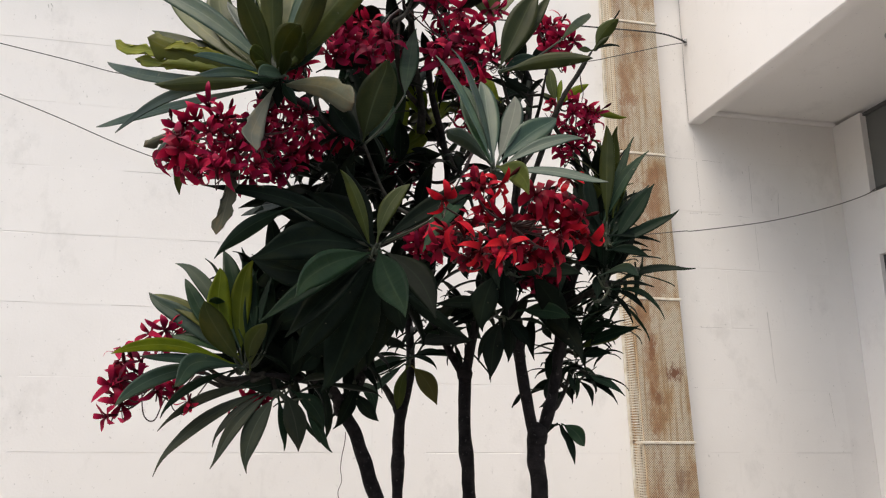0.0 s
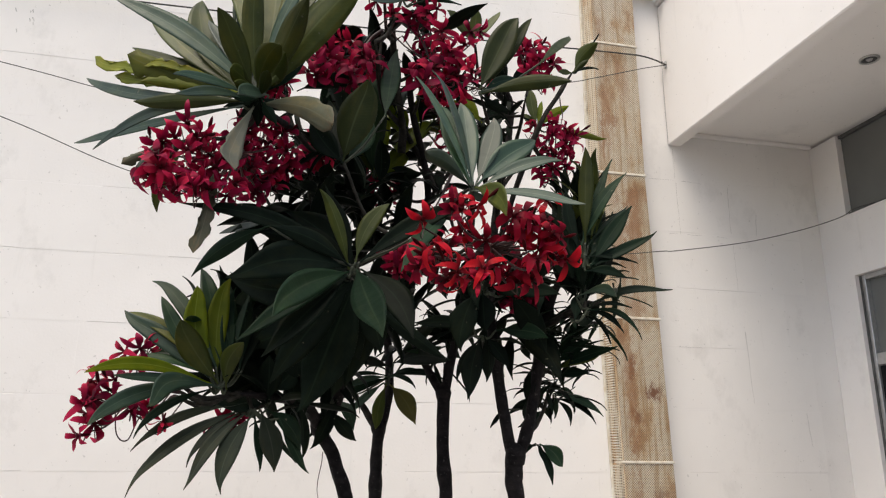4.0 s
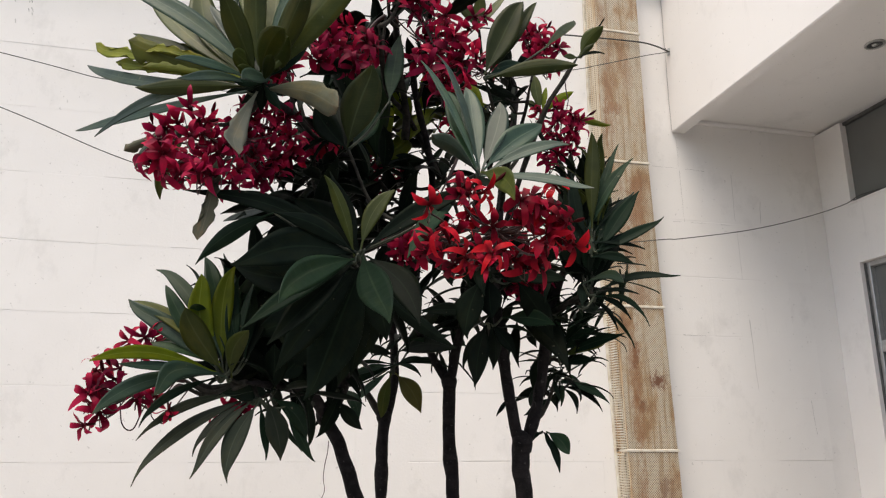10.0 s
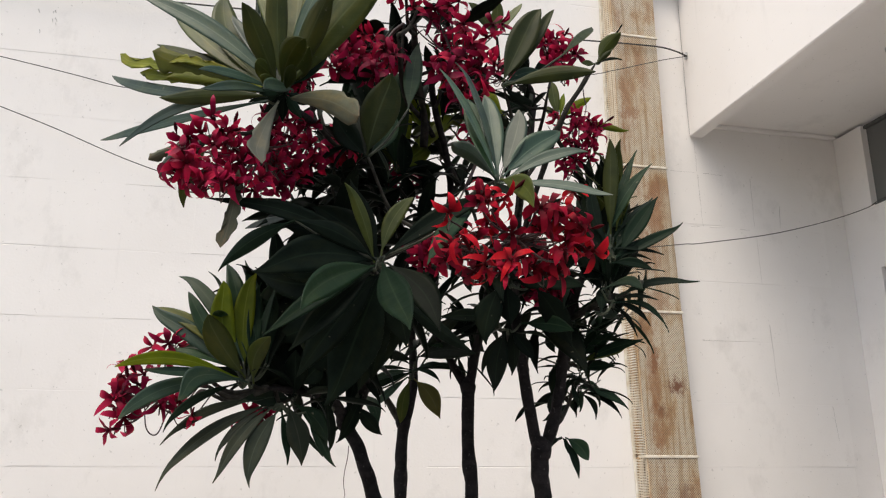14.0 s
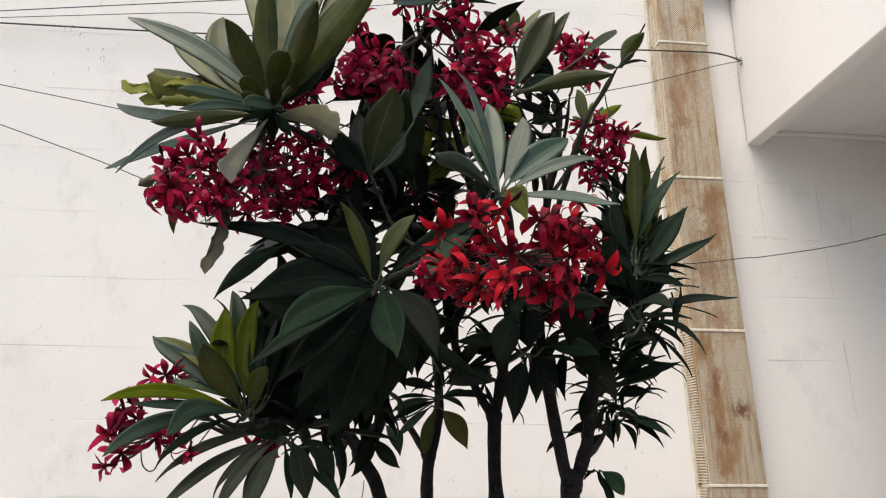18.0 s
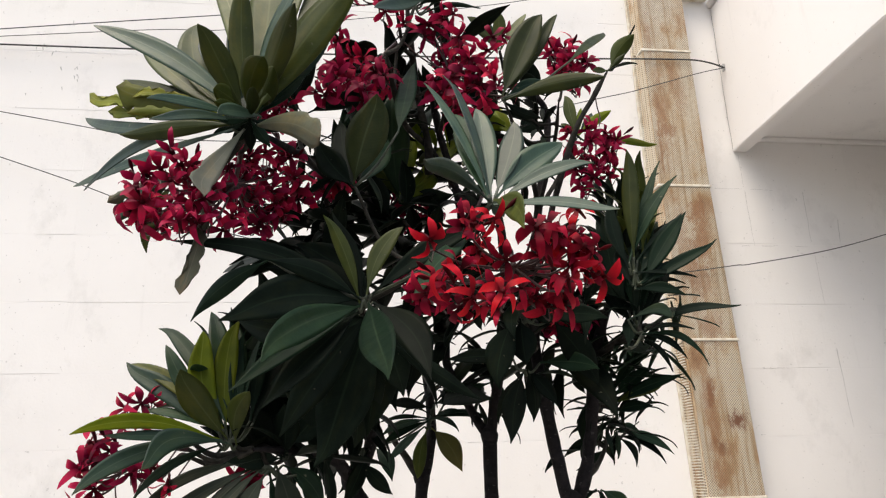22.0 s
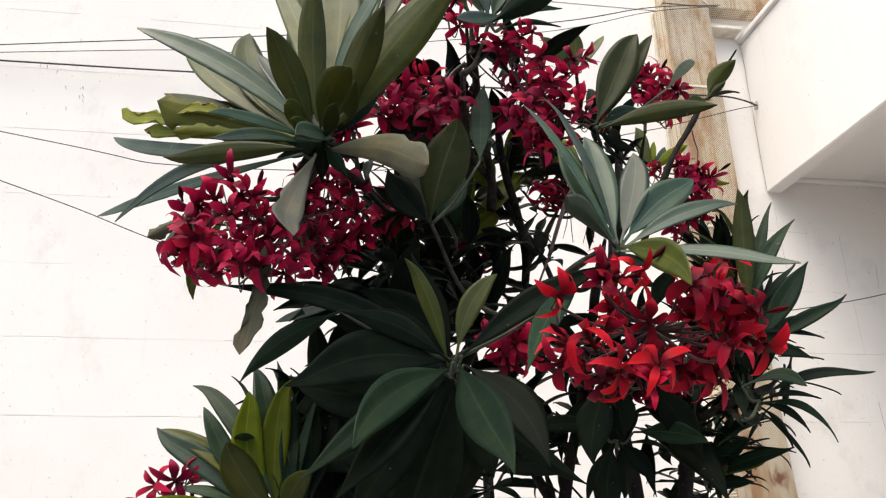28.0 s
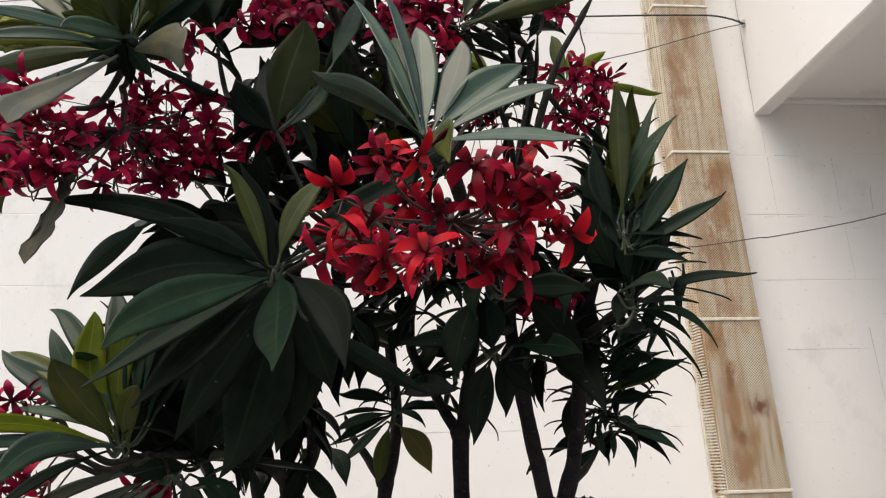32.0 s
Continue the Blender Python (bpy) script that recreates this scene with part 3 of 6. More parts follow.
seal = tube(bmesh.new(), [Vector((XF - 0.002 + 0.004 * noise.noise(Vector((z * 7, 0, 2))), BACK - 0.004, z)) for z in np.arange(3.3, 4.2, 0.04)], (0.0016, 0.0016), 5)
tagged(link_mesh("trim_sealant", seal, STEEL), "grubby sealant line between wall and canopy", "sealant", kind="structure")

# cables along the wall and the hook that holds them
def cable(label, pts, r):
    bm = tube(bmesh.new(), smooth_line([Vector(p) for p in pts], 10), (r, r), 6)
    tagged(link_mesh("cable", bm, CABLE, smooth=True), label, "cable", "cables on the wall")


cable("thick black cable along the white wall", [(-5.9, 3.47, 3.74), (-3.5, 3.46, 3.742), (-1.31, 3.45, 3.75), (-0.53, 3.45, 3.76), (1.0, 3.42, 3.772), (1.9, 3.388, 3.789), (2.1, 3.388, 3.796), (2.25, 3.388, 3.798), (2.36, 3.41, 3.797), (2.455, 3.44, 3.79)], 0.0048)
cable("thin cable sagging across the wall", [(-5.9, 3.47, 4.3), (-3.0, 3.46, 3.66), (-1.11, 3.45, 3.31), (-0.55, 3.45, 3.235), (0.6, 3.43, 3.285), (1.718, 3.39, 3.543), (1.94, 3.386, 3.606), (2.27, 3.388, 3.715), (2.455, 3.44, 3.79)], 0.0024)
cable("thin cable sagging low to the transom", [(-5.9, 3.47, 4.6), (-3.0, 3.46, 3.7), (-1.8, 3.45, 3.26), (-1.07, 3.45, 3.006), (-0.5, 3.45, 2.798), (0.4, 3.43, 2.58), (1.2, 3.41, 2.5), (1.9, 3.389, 2.53), (2.08, 3.386, 2.545), (2.31, 3.388, 2.578), (2.42, 3.42, 2.597), (2.85, 3.405, 2.672), (3.2, 3.36, 2.76), (3.43, 3.30, 2.838), (3.449, 3.2, 2.862), (3.451, 3.05, 2.852)], 0.0026)
cable("thin taut cable up to the duct elbow", [(-5.9, 3.47, 3.25), (-3.5, 3.46, 3.57), (-1.33, 3.45, 3.862), (-0.05, 3.45, 4.036), (1.25, 3.43, 4.22), (1.858, 3.385, 4.35), (2.3, 3.38, 4.41)], 0.0028)
cable("thin wavy cable beside a taut one", [(-5.9, 3.47, 3.35), (-3.5, 3.46, 3.58), (-1.32, 3.45, 3.814), (-0.7, 3.45, 3.88), (-0.24, 3.45, 3.913), (1.2, 3.43, 4.15), (1.858, 3.385, 4.32), (2.28, 3.38, 4.40)], 0.002)
hook = empty("wall_hook", (XF - 0.008, 3.45, 3.795), "small rusty steel hook on the wall corner", "hook")
part("plate", box(-0.006, -0.012, -0.02, 0.007, 0.012, 0.022, 0.002), STEEL, hook)
part("pin", tube(bmesh.new(), [Vector((0, 0, 0)), Vector((-0.02, -0.004, 0.006)), Vector((-0.022, -0.006, 0.02))], (0.004, 0.003), 6), CABLE, hook)

# ---------------------------------------------------------------- the tree
tree = empty("plumeria_tree", (0.75, 1.85, 0), "red-flowering plumeria tree with dark green leaves, several bare stems", "tree")
BASE = Vector((0.75, 1.85, 0))
leaf_rng = random.Random(11)
LEAVES = {"q": LEAFQ, "m": LEAFM, "e": LEAFE, "r": LEAFB, "b": LEAFB, "s": LEAFS, "d": LEAF, "k": LEAFK, "v": LEAFV, "y": LEAFY, "g": LEAFG, "p": LEAFP, "o": LEAFO}


LIMB_POINTS = []


def twig_to(hub, r1=0.0035):
    """A side branch from the nearest limb up to a branch tip."""
    hub = Vector(hub) - BASE
    p, r = min(LIMB_POINTS, key=lambda q: (q[0] - hub).length + 0.8 * max(0, q[0].z - hub.z + 0.02))
    d = (hub - p).length
    if d < 0.012:
        return
    mid = p.lerp(hub, 0.55) + Vector((0, 0.12 * d, -0.16 * d))
    line = smooth_line([p, mid, hub], 6)
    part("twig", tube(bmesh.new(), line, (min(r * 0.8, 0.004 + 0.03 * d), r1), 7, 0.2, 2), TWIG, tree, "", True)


def limb(pts, r0, r1, name="limb", sides=9):
    pts = smooth_line([Vector(p) - BASE for p in pts], 7)
    n = len(pts)
    radii = [(r0 + (r1 - r0) * i / (n - 1)) * (1 + 0.13 * noise.noise(p * 17)) for i, p in enumerate(pts)]
    if name == "limb":
        LIMB_POINTS.extend(zip(pts, radii))
        for i in range(1, 5):
            radii[-i] *= 0.2 + 0.17 * i
    bm = tube(bmesh.new(), pts, radii, sides, 0.26, len(name))
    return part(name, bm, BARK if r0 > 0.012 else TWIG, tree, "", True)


def trunk(pts, r0, r1):
    ob = limb(pts, r0 * 1.02, r1 * 0.9, "trunk", 12)
    p = Vector(pts[-1]) - BASE
    bm = bmesh.new()
    bmesh.ops.create_icosphere(bm, subdivisions=2, radius=r1 * 1.16, matrix=Matrix.Translation(p) @ Matrix.Diagonal((1, 1, 1.25, 1)))
    for v in bm.verts:
        v.co += (v.co - p) * 0.25 * noise.noise(v.co * 30)
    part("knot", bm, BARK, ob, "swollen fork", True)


def leaf(base, kind, yaw, pitch, length, width, arch, roll, sweep=None):
    """A stalked leaf blade, folded along its rib, with a wavy margin and a drawn-out tip."""
    r = leaf_rng
    n, side = 18, 3
    fold, wave, ph = r.uniform(0.10, 0.26), r.uniform(0.012, 0.035) * width * 10, r.uniform(0, 6)
    hook_tip = r.uniform(0.02, 0.10) * length * (0.3 if kind in "gpbk" else 1)
    bend = r.uniform(-0.035, 0.035) * length if sweep is None else sweep
    if sweep is not None:
        hook_tip *= 0.3
    flick = r.uniform(-0.05, 0.05)
    stalk = min(0.10, 0.016 / length)
    bm = bmesh.new()
    uv = bm.loops.layers.uv.new("UVMap")
    top, low = [], []
    for i in range(n + 1):
        s = i / n
        q = max(0.0, (s - stalk) / (1 - stalk))
        w = 0.5 * width * (math.sin(math.pi * min(1.0, q ** 0.92)) ** 1.0) * (1.0 - 0.25 * q ** 5) if q > 0 else 0.0
        if kind in "gpbeymvrq" and q > 0:
            lean, full = {"p": (0.95, 8), "b": (0.62, 6), "e": (0.7, 8), "r": (0.5, 9)}.get(kind, (0, 0))
            blunt = 1.12 * q ** lean * math.sqrt(max(0.0, 1 - q ** full)) if lean else math.sin(math.pi * q ** 1.12) ** 0.74
            w = 0.5 * width * blunt
        w = max(w, 0.0022 if s < 0.97 else 0.0008)
        z = arch * 4 * s * (1 - s) - hook_tip * max(0, s - 0.8) * 25 * max(0, s - 0.8)
        x0 = bend * math.sin(math.pi * s) + flick * length * max(0.0, s - 0.82) ** 2 * 30
        rows = ([], [])
        for k in range(-side, side + 1):
            f = k / side
            bite = 1.0
            if kind in "er" and abs(k) == side and s > 0.4:
                bite = min(1.05, max(0.2, 0.74 + 1.7 * noise.noise(Vector((13 * s, k * 0.4, 3.1 + ph)))))
            if kind in "bp" and abs(k) == side and s > 0.72:
                bite = min(1.04, 0.88 + 0.45 * noise.noise(Vector((14 * s, k, 1.7))))
            x = x0 + w * f * bite
            zz = z + fold * abs(f) * w + wave * w * f * f * math.sin(9 * s + ph + (2 if f > 0 else 0))
            thick = 0.0007 + 0.0012 * (1 - abs(f)) ** 2
            y = length * s
            rows[0].append(bm.verts.new((x, y, zz + thick * 0.4)))
            rows[1].append(bm.verts.new((x, y, zz - thick)))
        top.append(rows[0])
        low.append(rows[1])
    m = 2 * side

    def face(vs, us):
        fc = bm.faces.new(vs)
        for lp, u in zip(fc.loops, us):
            lp[uv].uv = u

    for i in range(n):
        for k in range(m):
            us = [(k / m, i / n), ((k + 1) / m, i / n), ((k + 1) / m, (i + 1) / n), (k / m, (i + 1) / n)]
            face((top[i][k], top[i][k + 1], top[i + 1][k + 1], top[i + 1][k]), us)
            face((low[i][k], low[i + 1][k], low[i + 1][k + 1], low[i][k + 1]), [us[0], us[3], us[2], us[1]])
        for k, e in ((0, 0), (m, 1)):
            us = [(e, i / n), (e, i / n), (e, (i + 1) / n), (e, (i + 1) / n)]
            face((top[i][k], low[i][k], low[i + 1][k], top[i + 1][k])[:: 1 if e else -1], us)
    ob = part("leaf", bm, LEAVES[kind], tree, {"p": "pale dull drooping leaf", "y": "yellow-green leaf", "o": "ageing olive leaf"}.get(kind, ""), True)
    p = Vector(base) - BASE
    ob.matrix_local = Matrix.Translation(p) @ pose(0, 0, 0, 0, 0, yaw) @ pose(0, 0, 0, pitch) @ pose(0, 0, 0, 0, roll, 0)
    return ob


def rosette(hub, leaves):
    """Leaves crowded round a branch tip: kind, yaw, pitch, length, width, arch, roll, and where it starts off the hub, sideways sweep."""
    r = leaf_rng
    for row in leaves:
        kind, yaw, pitch, length, width, arch, roll = row[:7]
        off = Vector(row[7]) if len(row) > 7 else Vector((r.uniform(-0.012, 0.012), r.uniform(-0.012, 0.015), r.uniform(-0.03, 0.012)))
        if off.length > 0.010:
            h, b = Vector(hub) - BASE, Vector(hub) + off - BASE
            part("petiole", tube(bmesh.new(), smooth_line([h, h.lerp(b, 0.5) + Vector((0, 0.004, -0.012)), b], 4), (0.0034, 0.0022), 6), STEM, tree, "", True)
        leaf(Vector(hub) + off, kind, yaw, pitch, length, width, arch, roll, row[8] if len(row) > 8 else None)
    twig_to(hub)


def tuft(hub, n, length, width, kind="d", low=-30, high=75):
    """A loose whorl of leaves deep in the crown."""
    r = leaf_rng
    twig_to(hub)
    made = []
    for k in range(n):
        L = length * r.uniform(0.7, 1.15)
        made.append(leaf(Vector(hub) + Vector((r.uniform(-0.03, 0.03), r.uniform(-0.03, 0.03), r.uniform(-0.03, 0.03))), kind, 360 * (k + r.uniform(-0.3, 0.3)) / n * 1.618, r.uniform(low, high), L, width * r.uniform(0.8, 1.15), L * r.uniform(0.0, 0.12), r.uniform(-25, 25)))
    # inner leaves joined; LEAF's colour carries the shade inside the crown
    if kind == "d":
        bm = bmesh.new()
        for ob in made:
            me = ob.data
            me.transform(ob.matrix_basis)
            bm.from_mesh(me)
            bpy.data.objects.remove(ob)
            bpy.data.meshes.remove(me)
        tagged(part("inner_leaves", bm, LEAVES[kind], tree, "", True), "leaves crowded deep in the crown, with shade in their colour", kind="stuff")


def flower_meshes(petal, slim=1.0):
    """Five broad petals, overlapping like a pinwheel on a slim tube: opened flat, half open and drooping."""
    made = []
    for v, (opening, size, curl) in enumerate(((74, 0.036, 0.55), (62, 0.035, 0.9), (48, 0.034, 0.6), (88, 0.037, 1.1), (30, 0.031, 0.3), (66, 0.038, 1.4), (40, 0.036, 1.0))):
        r = random.Random(40 + v)
        bm = bmesh.new()
        uv = bm.loops.layers.uv.new("UVMap")
        for k in range(5):
            a = Matrix.Rotation(2 * math.pi * k / 5 + r.uniform(-0.12, 0.12), 4, "Z")
            L, W = size * r.uniform(0.78, 1.2), size * r.uniform(0.33, 0.45) * slim
            twist, side = r.uniform(-0.8, 0.8), r.uniform(-0.5, 0.7)
            op = radians(opening + r.uniform(-26, 26))
            grid = []
            n = 7
            for i in range(n + 1):
                s = i / n
                w = W * 0.5 * (math.sin(math.pi * min(1, s * 0.88 + 0.10)) ** 0.8) * (0.72 + 0.45 * s) if i < n else W * 0.04
                bendd = op + curl * s * s
                y = L * s * math.sin(bendd)
                z = L * s * math.cos(bendd)
                grid.append([bm.verts.new(a @ Vector((w * f + side * W * s * s, y + 0.003, z + (0.30 + twist * s) * w * (f + 0.3 * f * f) + 0.0022 * math.sin(7 * s + 2.3 * k)))) for f in (-1, -0.4, 0.4, 1)])
            for i in range(n):
                for j in range(3):
                    fc = bm.faces.new((grid[i][j], grid[i][j + 1], grid[i + 1][j + 1], grid[i + 1][j]))
                    for lp, u in zip(fc.loops, ((j / 3, i / n), ((j + 1) / 3, i / n), ((j + 1) / 3, (i + 1) / n), (j / 3, (i + 1) / n))):
                        lp[uv].uv = u
        tube(bm, [Vector((0, 0, -0.022)), Vector((0.001, 0, -0.01)), Vector((0, 0, 0.004))], (0.0019, 0.0038), 6)
        me = bpy.data.meshes.new("flower")
        bm.to_mesh(me)
        bm.free()
        me.materials.append(petal)
        me.shade_smooth()
        made.append(me)
    bm = bmesh.new()
    tube(bm, [Vector((0, 0, -0.014)), Vector((0, 0, -0.004)), Vector((0.001, 0, 0.008)), Vector((0.002, 0.001, 0.022)), Vector((0.002, 0.002, 0.03))], (0.0018, 0.0026, 0.0052, 0.0042, 0.0008), 7)
    me = bpy.data.meshes.new("bud")
    bm.to_mesh(me)
    bm.free()
    me.materials.append(petal)
    me.shade_smooth()
    return made, me


def hanging(pts, r0=0.0018, r1=0.0012):
    """A dry stalk or fibre hanging loose in the crown."""
    line = smooth_line([Vector(p) - BASE for p in pts], 6)
    part("dry_stalk", tube(bmesh.new(), line, (r0, r1), 5, 0.3, 4), STALK, tree, "thin dry hanging stalk", True)


KINDS = {"crimson": flower_meshes(CRIMSON, 0.95), "scarlet": flower_meshes(SCARLET, 0.98)}
cluster_rng = random.Random(77)


def flower_cluster(root, lobes, colour="crimson", size=1.0):
    """A head of flowers on forked stalks: lobes of (middle, half width, half height, how many)."""
    r = cluster_rng
    flowers, bud_mesh = KINDS[colour]
    twig_to(root)
    root = Vector(root)
    mid = sum((Vector(c) * n for c, _, _, n in lobes), Vector()) / sum(n for *_, n in lobes)
    fork = root.lerp(mid, 0.55) + Vector((0, 0.02, -0.01))
    bm = tube(bmesh.new(), smooth_line([root - BASE, (root.lerp(fork, 0.5) + Vector((0, 0.01, 0.015))) - BASE, fork - BASE], 5), (0.0055, 0.0045), 7)
    places = []
    for c, rx, rz, n in lobes:
        c = Vector(c)
        sub = c + Vector((r.uniform(-0.3, 0.3) * rx, 0.035, -0.2 * rz))
        tube(bm, smooth_line([fork - BASE, fork.lerp(sub, 0.6) + Vector((0, 0, -0.012)) - BASE, sub - BASE], 4), (0.0024, 0.0018), 6)
        found, tries = [], 0
        while len(found) < n and tries < 600:
            tries += 1
            d = Vector((r.gauss(0, 1), r.gauss(0, 1), r.gauss(0, 1))).normalized()
            p = c + Vector((d.x * rx, d.y * 0.6 * (rx + rz) / 2, d.z * rz)) * r.uniform(0.55, 1.0)
            if all((p - o).length > 0.024 - 0.00003 * tries for o in found):
                found.append(p)
                places.append((p, sub, d))
    for p, sub, d in places:
        tube(bm, smooth_line([sub - BASE, sub.lerp(p, 0.55) + Vector((r.uniform(-0.012, 0.012), 0.008, r.uniform(-0.022, 0.0))) - BASE, p - BASE], 3), (0.0016, 0.0011), 5)
    for _ in range(len(places) // 2):
        p, sub, d = r.choice(places)
        q = sub + (p - sub) * r.uniform(0.5, 1.05) + Vector((r.uniform(-0.02, 0.02), r.uniform(-0.01, 0.02), r.uniform(-0.025, 0.01)))
        tube(bm, smooth_line([sub - BASE, sub.lerp(q, 0.5) + Vector((0, 0, -0.016)) - BASE, q - BASE], 3), (0.0013, 0.0009), 5)
    head = part("inflorescence", bm, STALK, tree, colour + " flowers on dark forked stalks", True)
    for i, (p, sub, d) in enumerate(places):
        face = (d * 0.6 + Vector((0, -0.95, 0.0)) + Vector((r.gauss(0, 0.35), r.gauss(0, 0.25), r.gauss(0, 0.35)))).normalized()
        ob = new("flower", r.choice(flowers))
        ob.parent = head
        s = r.uniform(0.88, 1.12) * size
        ob.matrix_local = Matrix.Translation(p - BASE) @ face.to_track_quat("Z", "Y").to_matrix().to_4x4() @ Matrix.Rotation(r.uniform(0, 6.28), 4, "Z") @ Matrix.Scale(s, 4)
    for _ in range(max(2, len(places) // 4)):
        p, sub, d = r.choice(places)
        q = p + Vector((r.uniform(-0.03, 0.03), r.uniform(-0.02, 0.02), r.uniform(-0.02, 0.03)))
        face = (q - sub).normalized()
        ob = new("bud", bud_mesh)
        ob.parent = head
        ob.matrix_local = Matrix.Translation(q - BASE) @ face.to_track_quat("Z", "Y").to_matrix().to_4x4() @ Matrix.Scale(0.72, 4)


trunk([(0.581, 1.745, 0), (0.602, 1.722, 0.75), (0.579, 1.716, 0.95), (0.482, 1.691, 1.184), (0.409, 1.671, 1.352), (0.372, 1.671, 1.455), (0.33, 1.671, 1.531)], 0.0186, 0.0187)
limb([(0.33, 1.671, 1.531), (0.298, 1.609, 1.572), (0.242, 1.527, 1.586), (0.147, 1.393, 1.584)], 0.0149, 0.0094)
limb([(0.338, 1.671, 1.522), (0.372, 1.671, 1.584), (0.375, 1.609, 1.662), (0.353, 1.496, 1.768), (0.348, 1.29, 1.834)], 0.0149, 0.0094)
trunk([(0.539, 1.91, 0), (0.513, 1.897, 0.75), (0.513, 1.897, 0.95), (0.512, 1.897, 1.155), (0.511, 1.897, 1.339), (0.511, 1.897, 1.461), (0.517, 1.897, 1.535)], 0.0174, 0.0187)
limb([(0.514, 1.897, 1.527), (0.471, 1.897, 1.592), (0.444, 1.897, 1.631), (0.428, 1.856, 1.674)], 0.0112, 0.0072)
limb([(0.52, 1.897, 1.527), (0.539, 1.897, 1.617), (0.542, 1.897, 1.713), (0.526, 1.876, 1.841), (0.507, 1.856, 1.987), (0.475, 1.835, 2.134), (0.397, 1.753, 2.22), (0.26, 1.547, 2.238), (0.147, 1.136, 2.13)], 0.0136, 0.0079)
trunk([(0.728, 1.80, 0), (0.708, 1.785, 0.75), (0.705, 1.78, 0.95), (0.692, 1.765, 1.16), (0.679, 1.752, 1.341), (0.671, 1.752, 1.461), (0.67, 1.757, 1.628)], 0.0174, 0.0187)
limb([(0.664, 1.757, 1.628), (0.635, 1.77, 1.681), (0.609, 1.784, 1.741), (0.57, 1.773, 1.825), (0.588, 1.753, 1.999), (0.615, 1.732, 2.163), (0.595, 1.702, 2.287), (0.555, 1.671, 2.409), (0.527, 1.599, 2.492)], 0.0124, 0.0086)
limb([(0.672, 1.757, 1.625), (0.69, 1.73, 1.732), (0.698, 1.671, 1.812), (0.682, 1.547, 1.907), (0.652, 1.393, 1.994), (0.601, 1.188, 2.028)], 0.0136, 0.0086)
trunk([(0.883, 1.727, 0), (0.862, 1.696, 0.75), (0.859, 1.687, 0.95), (0.843, 1.65, 1.178), (0.83, 1.619, 1.35), (0.823, 1.619, 1.406), (0.829, 1.619, 1.461)], 0.0223, 0.0245)
limb([(0.824, 1.619, 1.45), (0.794, 1.619, 1.602), (0.775, 1.609, 1.716), (0.764, 1.609, 1.835), (0.781, 1.65, 1.985), (0.82, 1.702, 2.204), (0.865, 1.732, 2.4), (0.857, 1.702, 2.515), (0.772, 1.65, 2.534)], 0.0161, 0.0079)
limb([(0.834, 1.619, 1.454), (0.869, 1.619, 1.546), (0.891, 1.609, 1.675), (0.892, 1.568, 1.788), (0.907, 1.496, 1.879), (0.927, 1.393, 1.971)], 0.0167, 0.0086)
limb([(0.53, 1.702, 2.298), (0.526, 1.671, 2.371), (0.505, 1.65, 2.464), (0.481, 1.599, 2.592), (0.463, 1.547, 2.736)], 0.0105, 0.0086)
limb([(0.639, 1.732, 2.199), (0.591, 1.732, 2.3), (0.533, 1.712, 2.382), (0.452, 1.547, 2.372), (0.4, 1.342, 2.428)], 0.0087, 0.0072)
limb([(0.351, 1.301, 1.845), (0.419, 1.28, 1.879), (0.476, 1.26, 1.921), (0.54, 1.219, 1.976), (0.601, 1.188, 2.018)], 0.0056, 0.0065)
limb([(0.892, 1.568, 1.788), (0.935, 1.496, 1.814), (0.951, 1.424, 1.83)], 0.0093, 0.0072)
limb([(0.888, 1.609, 1.661), (0.915, 1.63, 1.693), (0.938, 1.65, 1.757)], 0.0087, 0.0058)
limb([(0.868, 1.63, 1.518), (0.937, 1.732, 1.559), (0.991, 1.804, 1.618)], 0.0074, 0.0058)
limb([(0.775, 1.64, 1.95), (0.80, 1.50, 2.13), (0.842, 1.42, 2.285), (0.885, 1.39, 2.365), (0.920, 1.370, 2.427)], 0.0085, 0.0055)
limb([(0.82, 1.702, 2.204), (0.89, 1.73, 2.31), (0.957, 1.735, 2.439)], 0.0065, 0.005)
limb([(0.82, 1.702, 2.204), (0.835, 1.56, 2.33), (0.828, 1.47, 2.40)], 0.0062, 0.0043)
limb([(0.80, 1.67, 2.1), (0.765, 1.52, 2.2), (0.653, 1.310, 2.309)], 0.0068, 0.0058)
limb([(0.853, 1.63, 1.489), (0.874, 1.65, 1.492)], 0.0056, 0.0036)
limb([(0.615, 1.732, 2.171), (0.689, 1.804, 2.284), (0.756, 1.856, 2.404)], 0.0068, 0.0058)
limb([(0.591, 1.702, 2.278), (0.66, 1.753, 2.209), (0.698, 1.702, 2.042)], 0.0062, 0.0058)
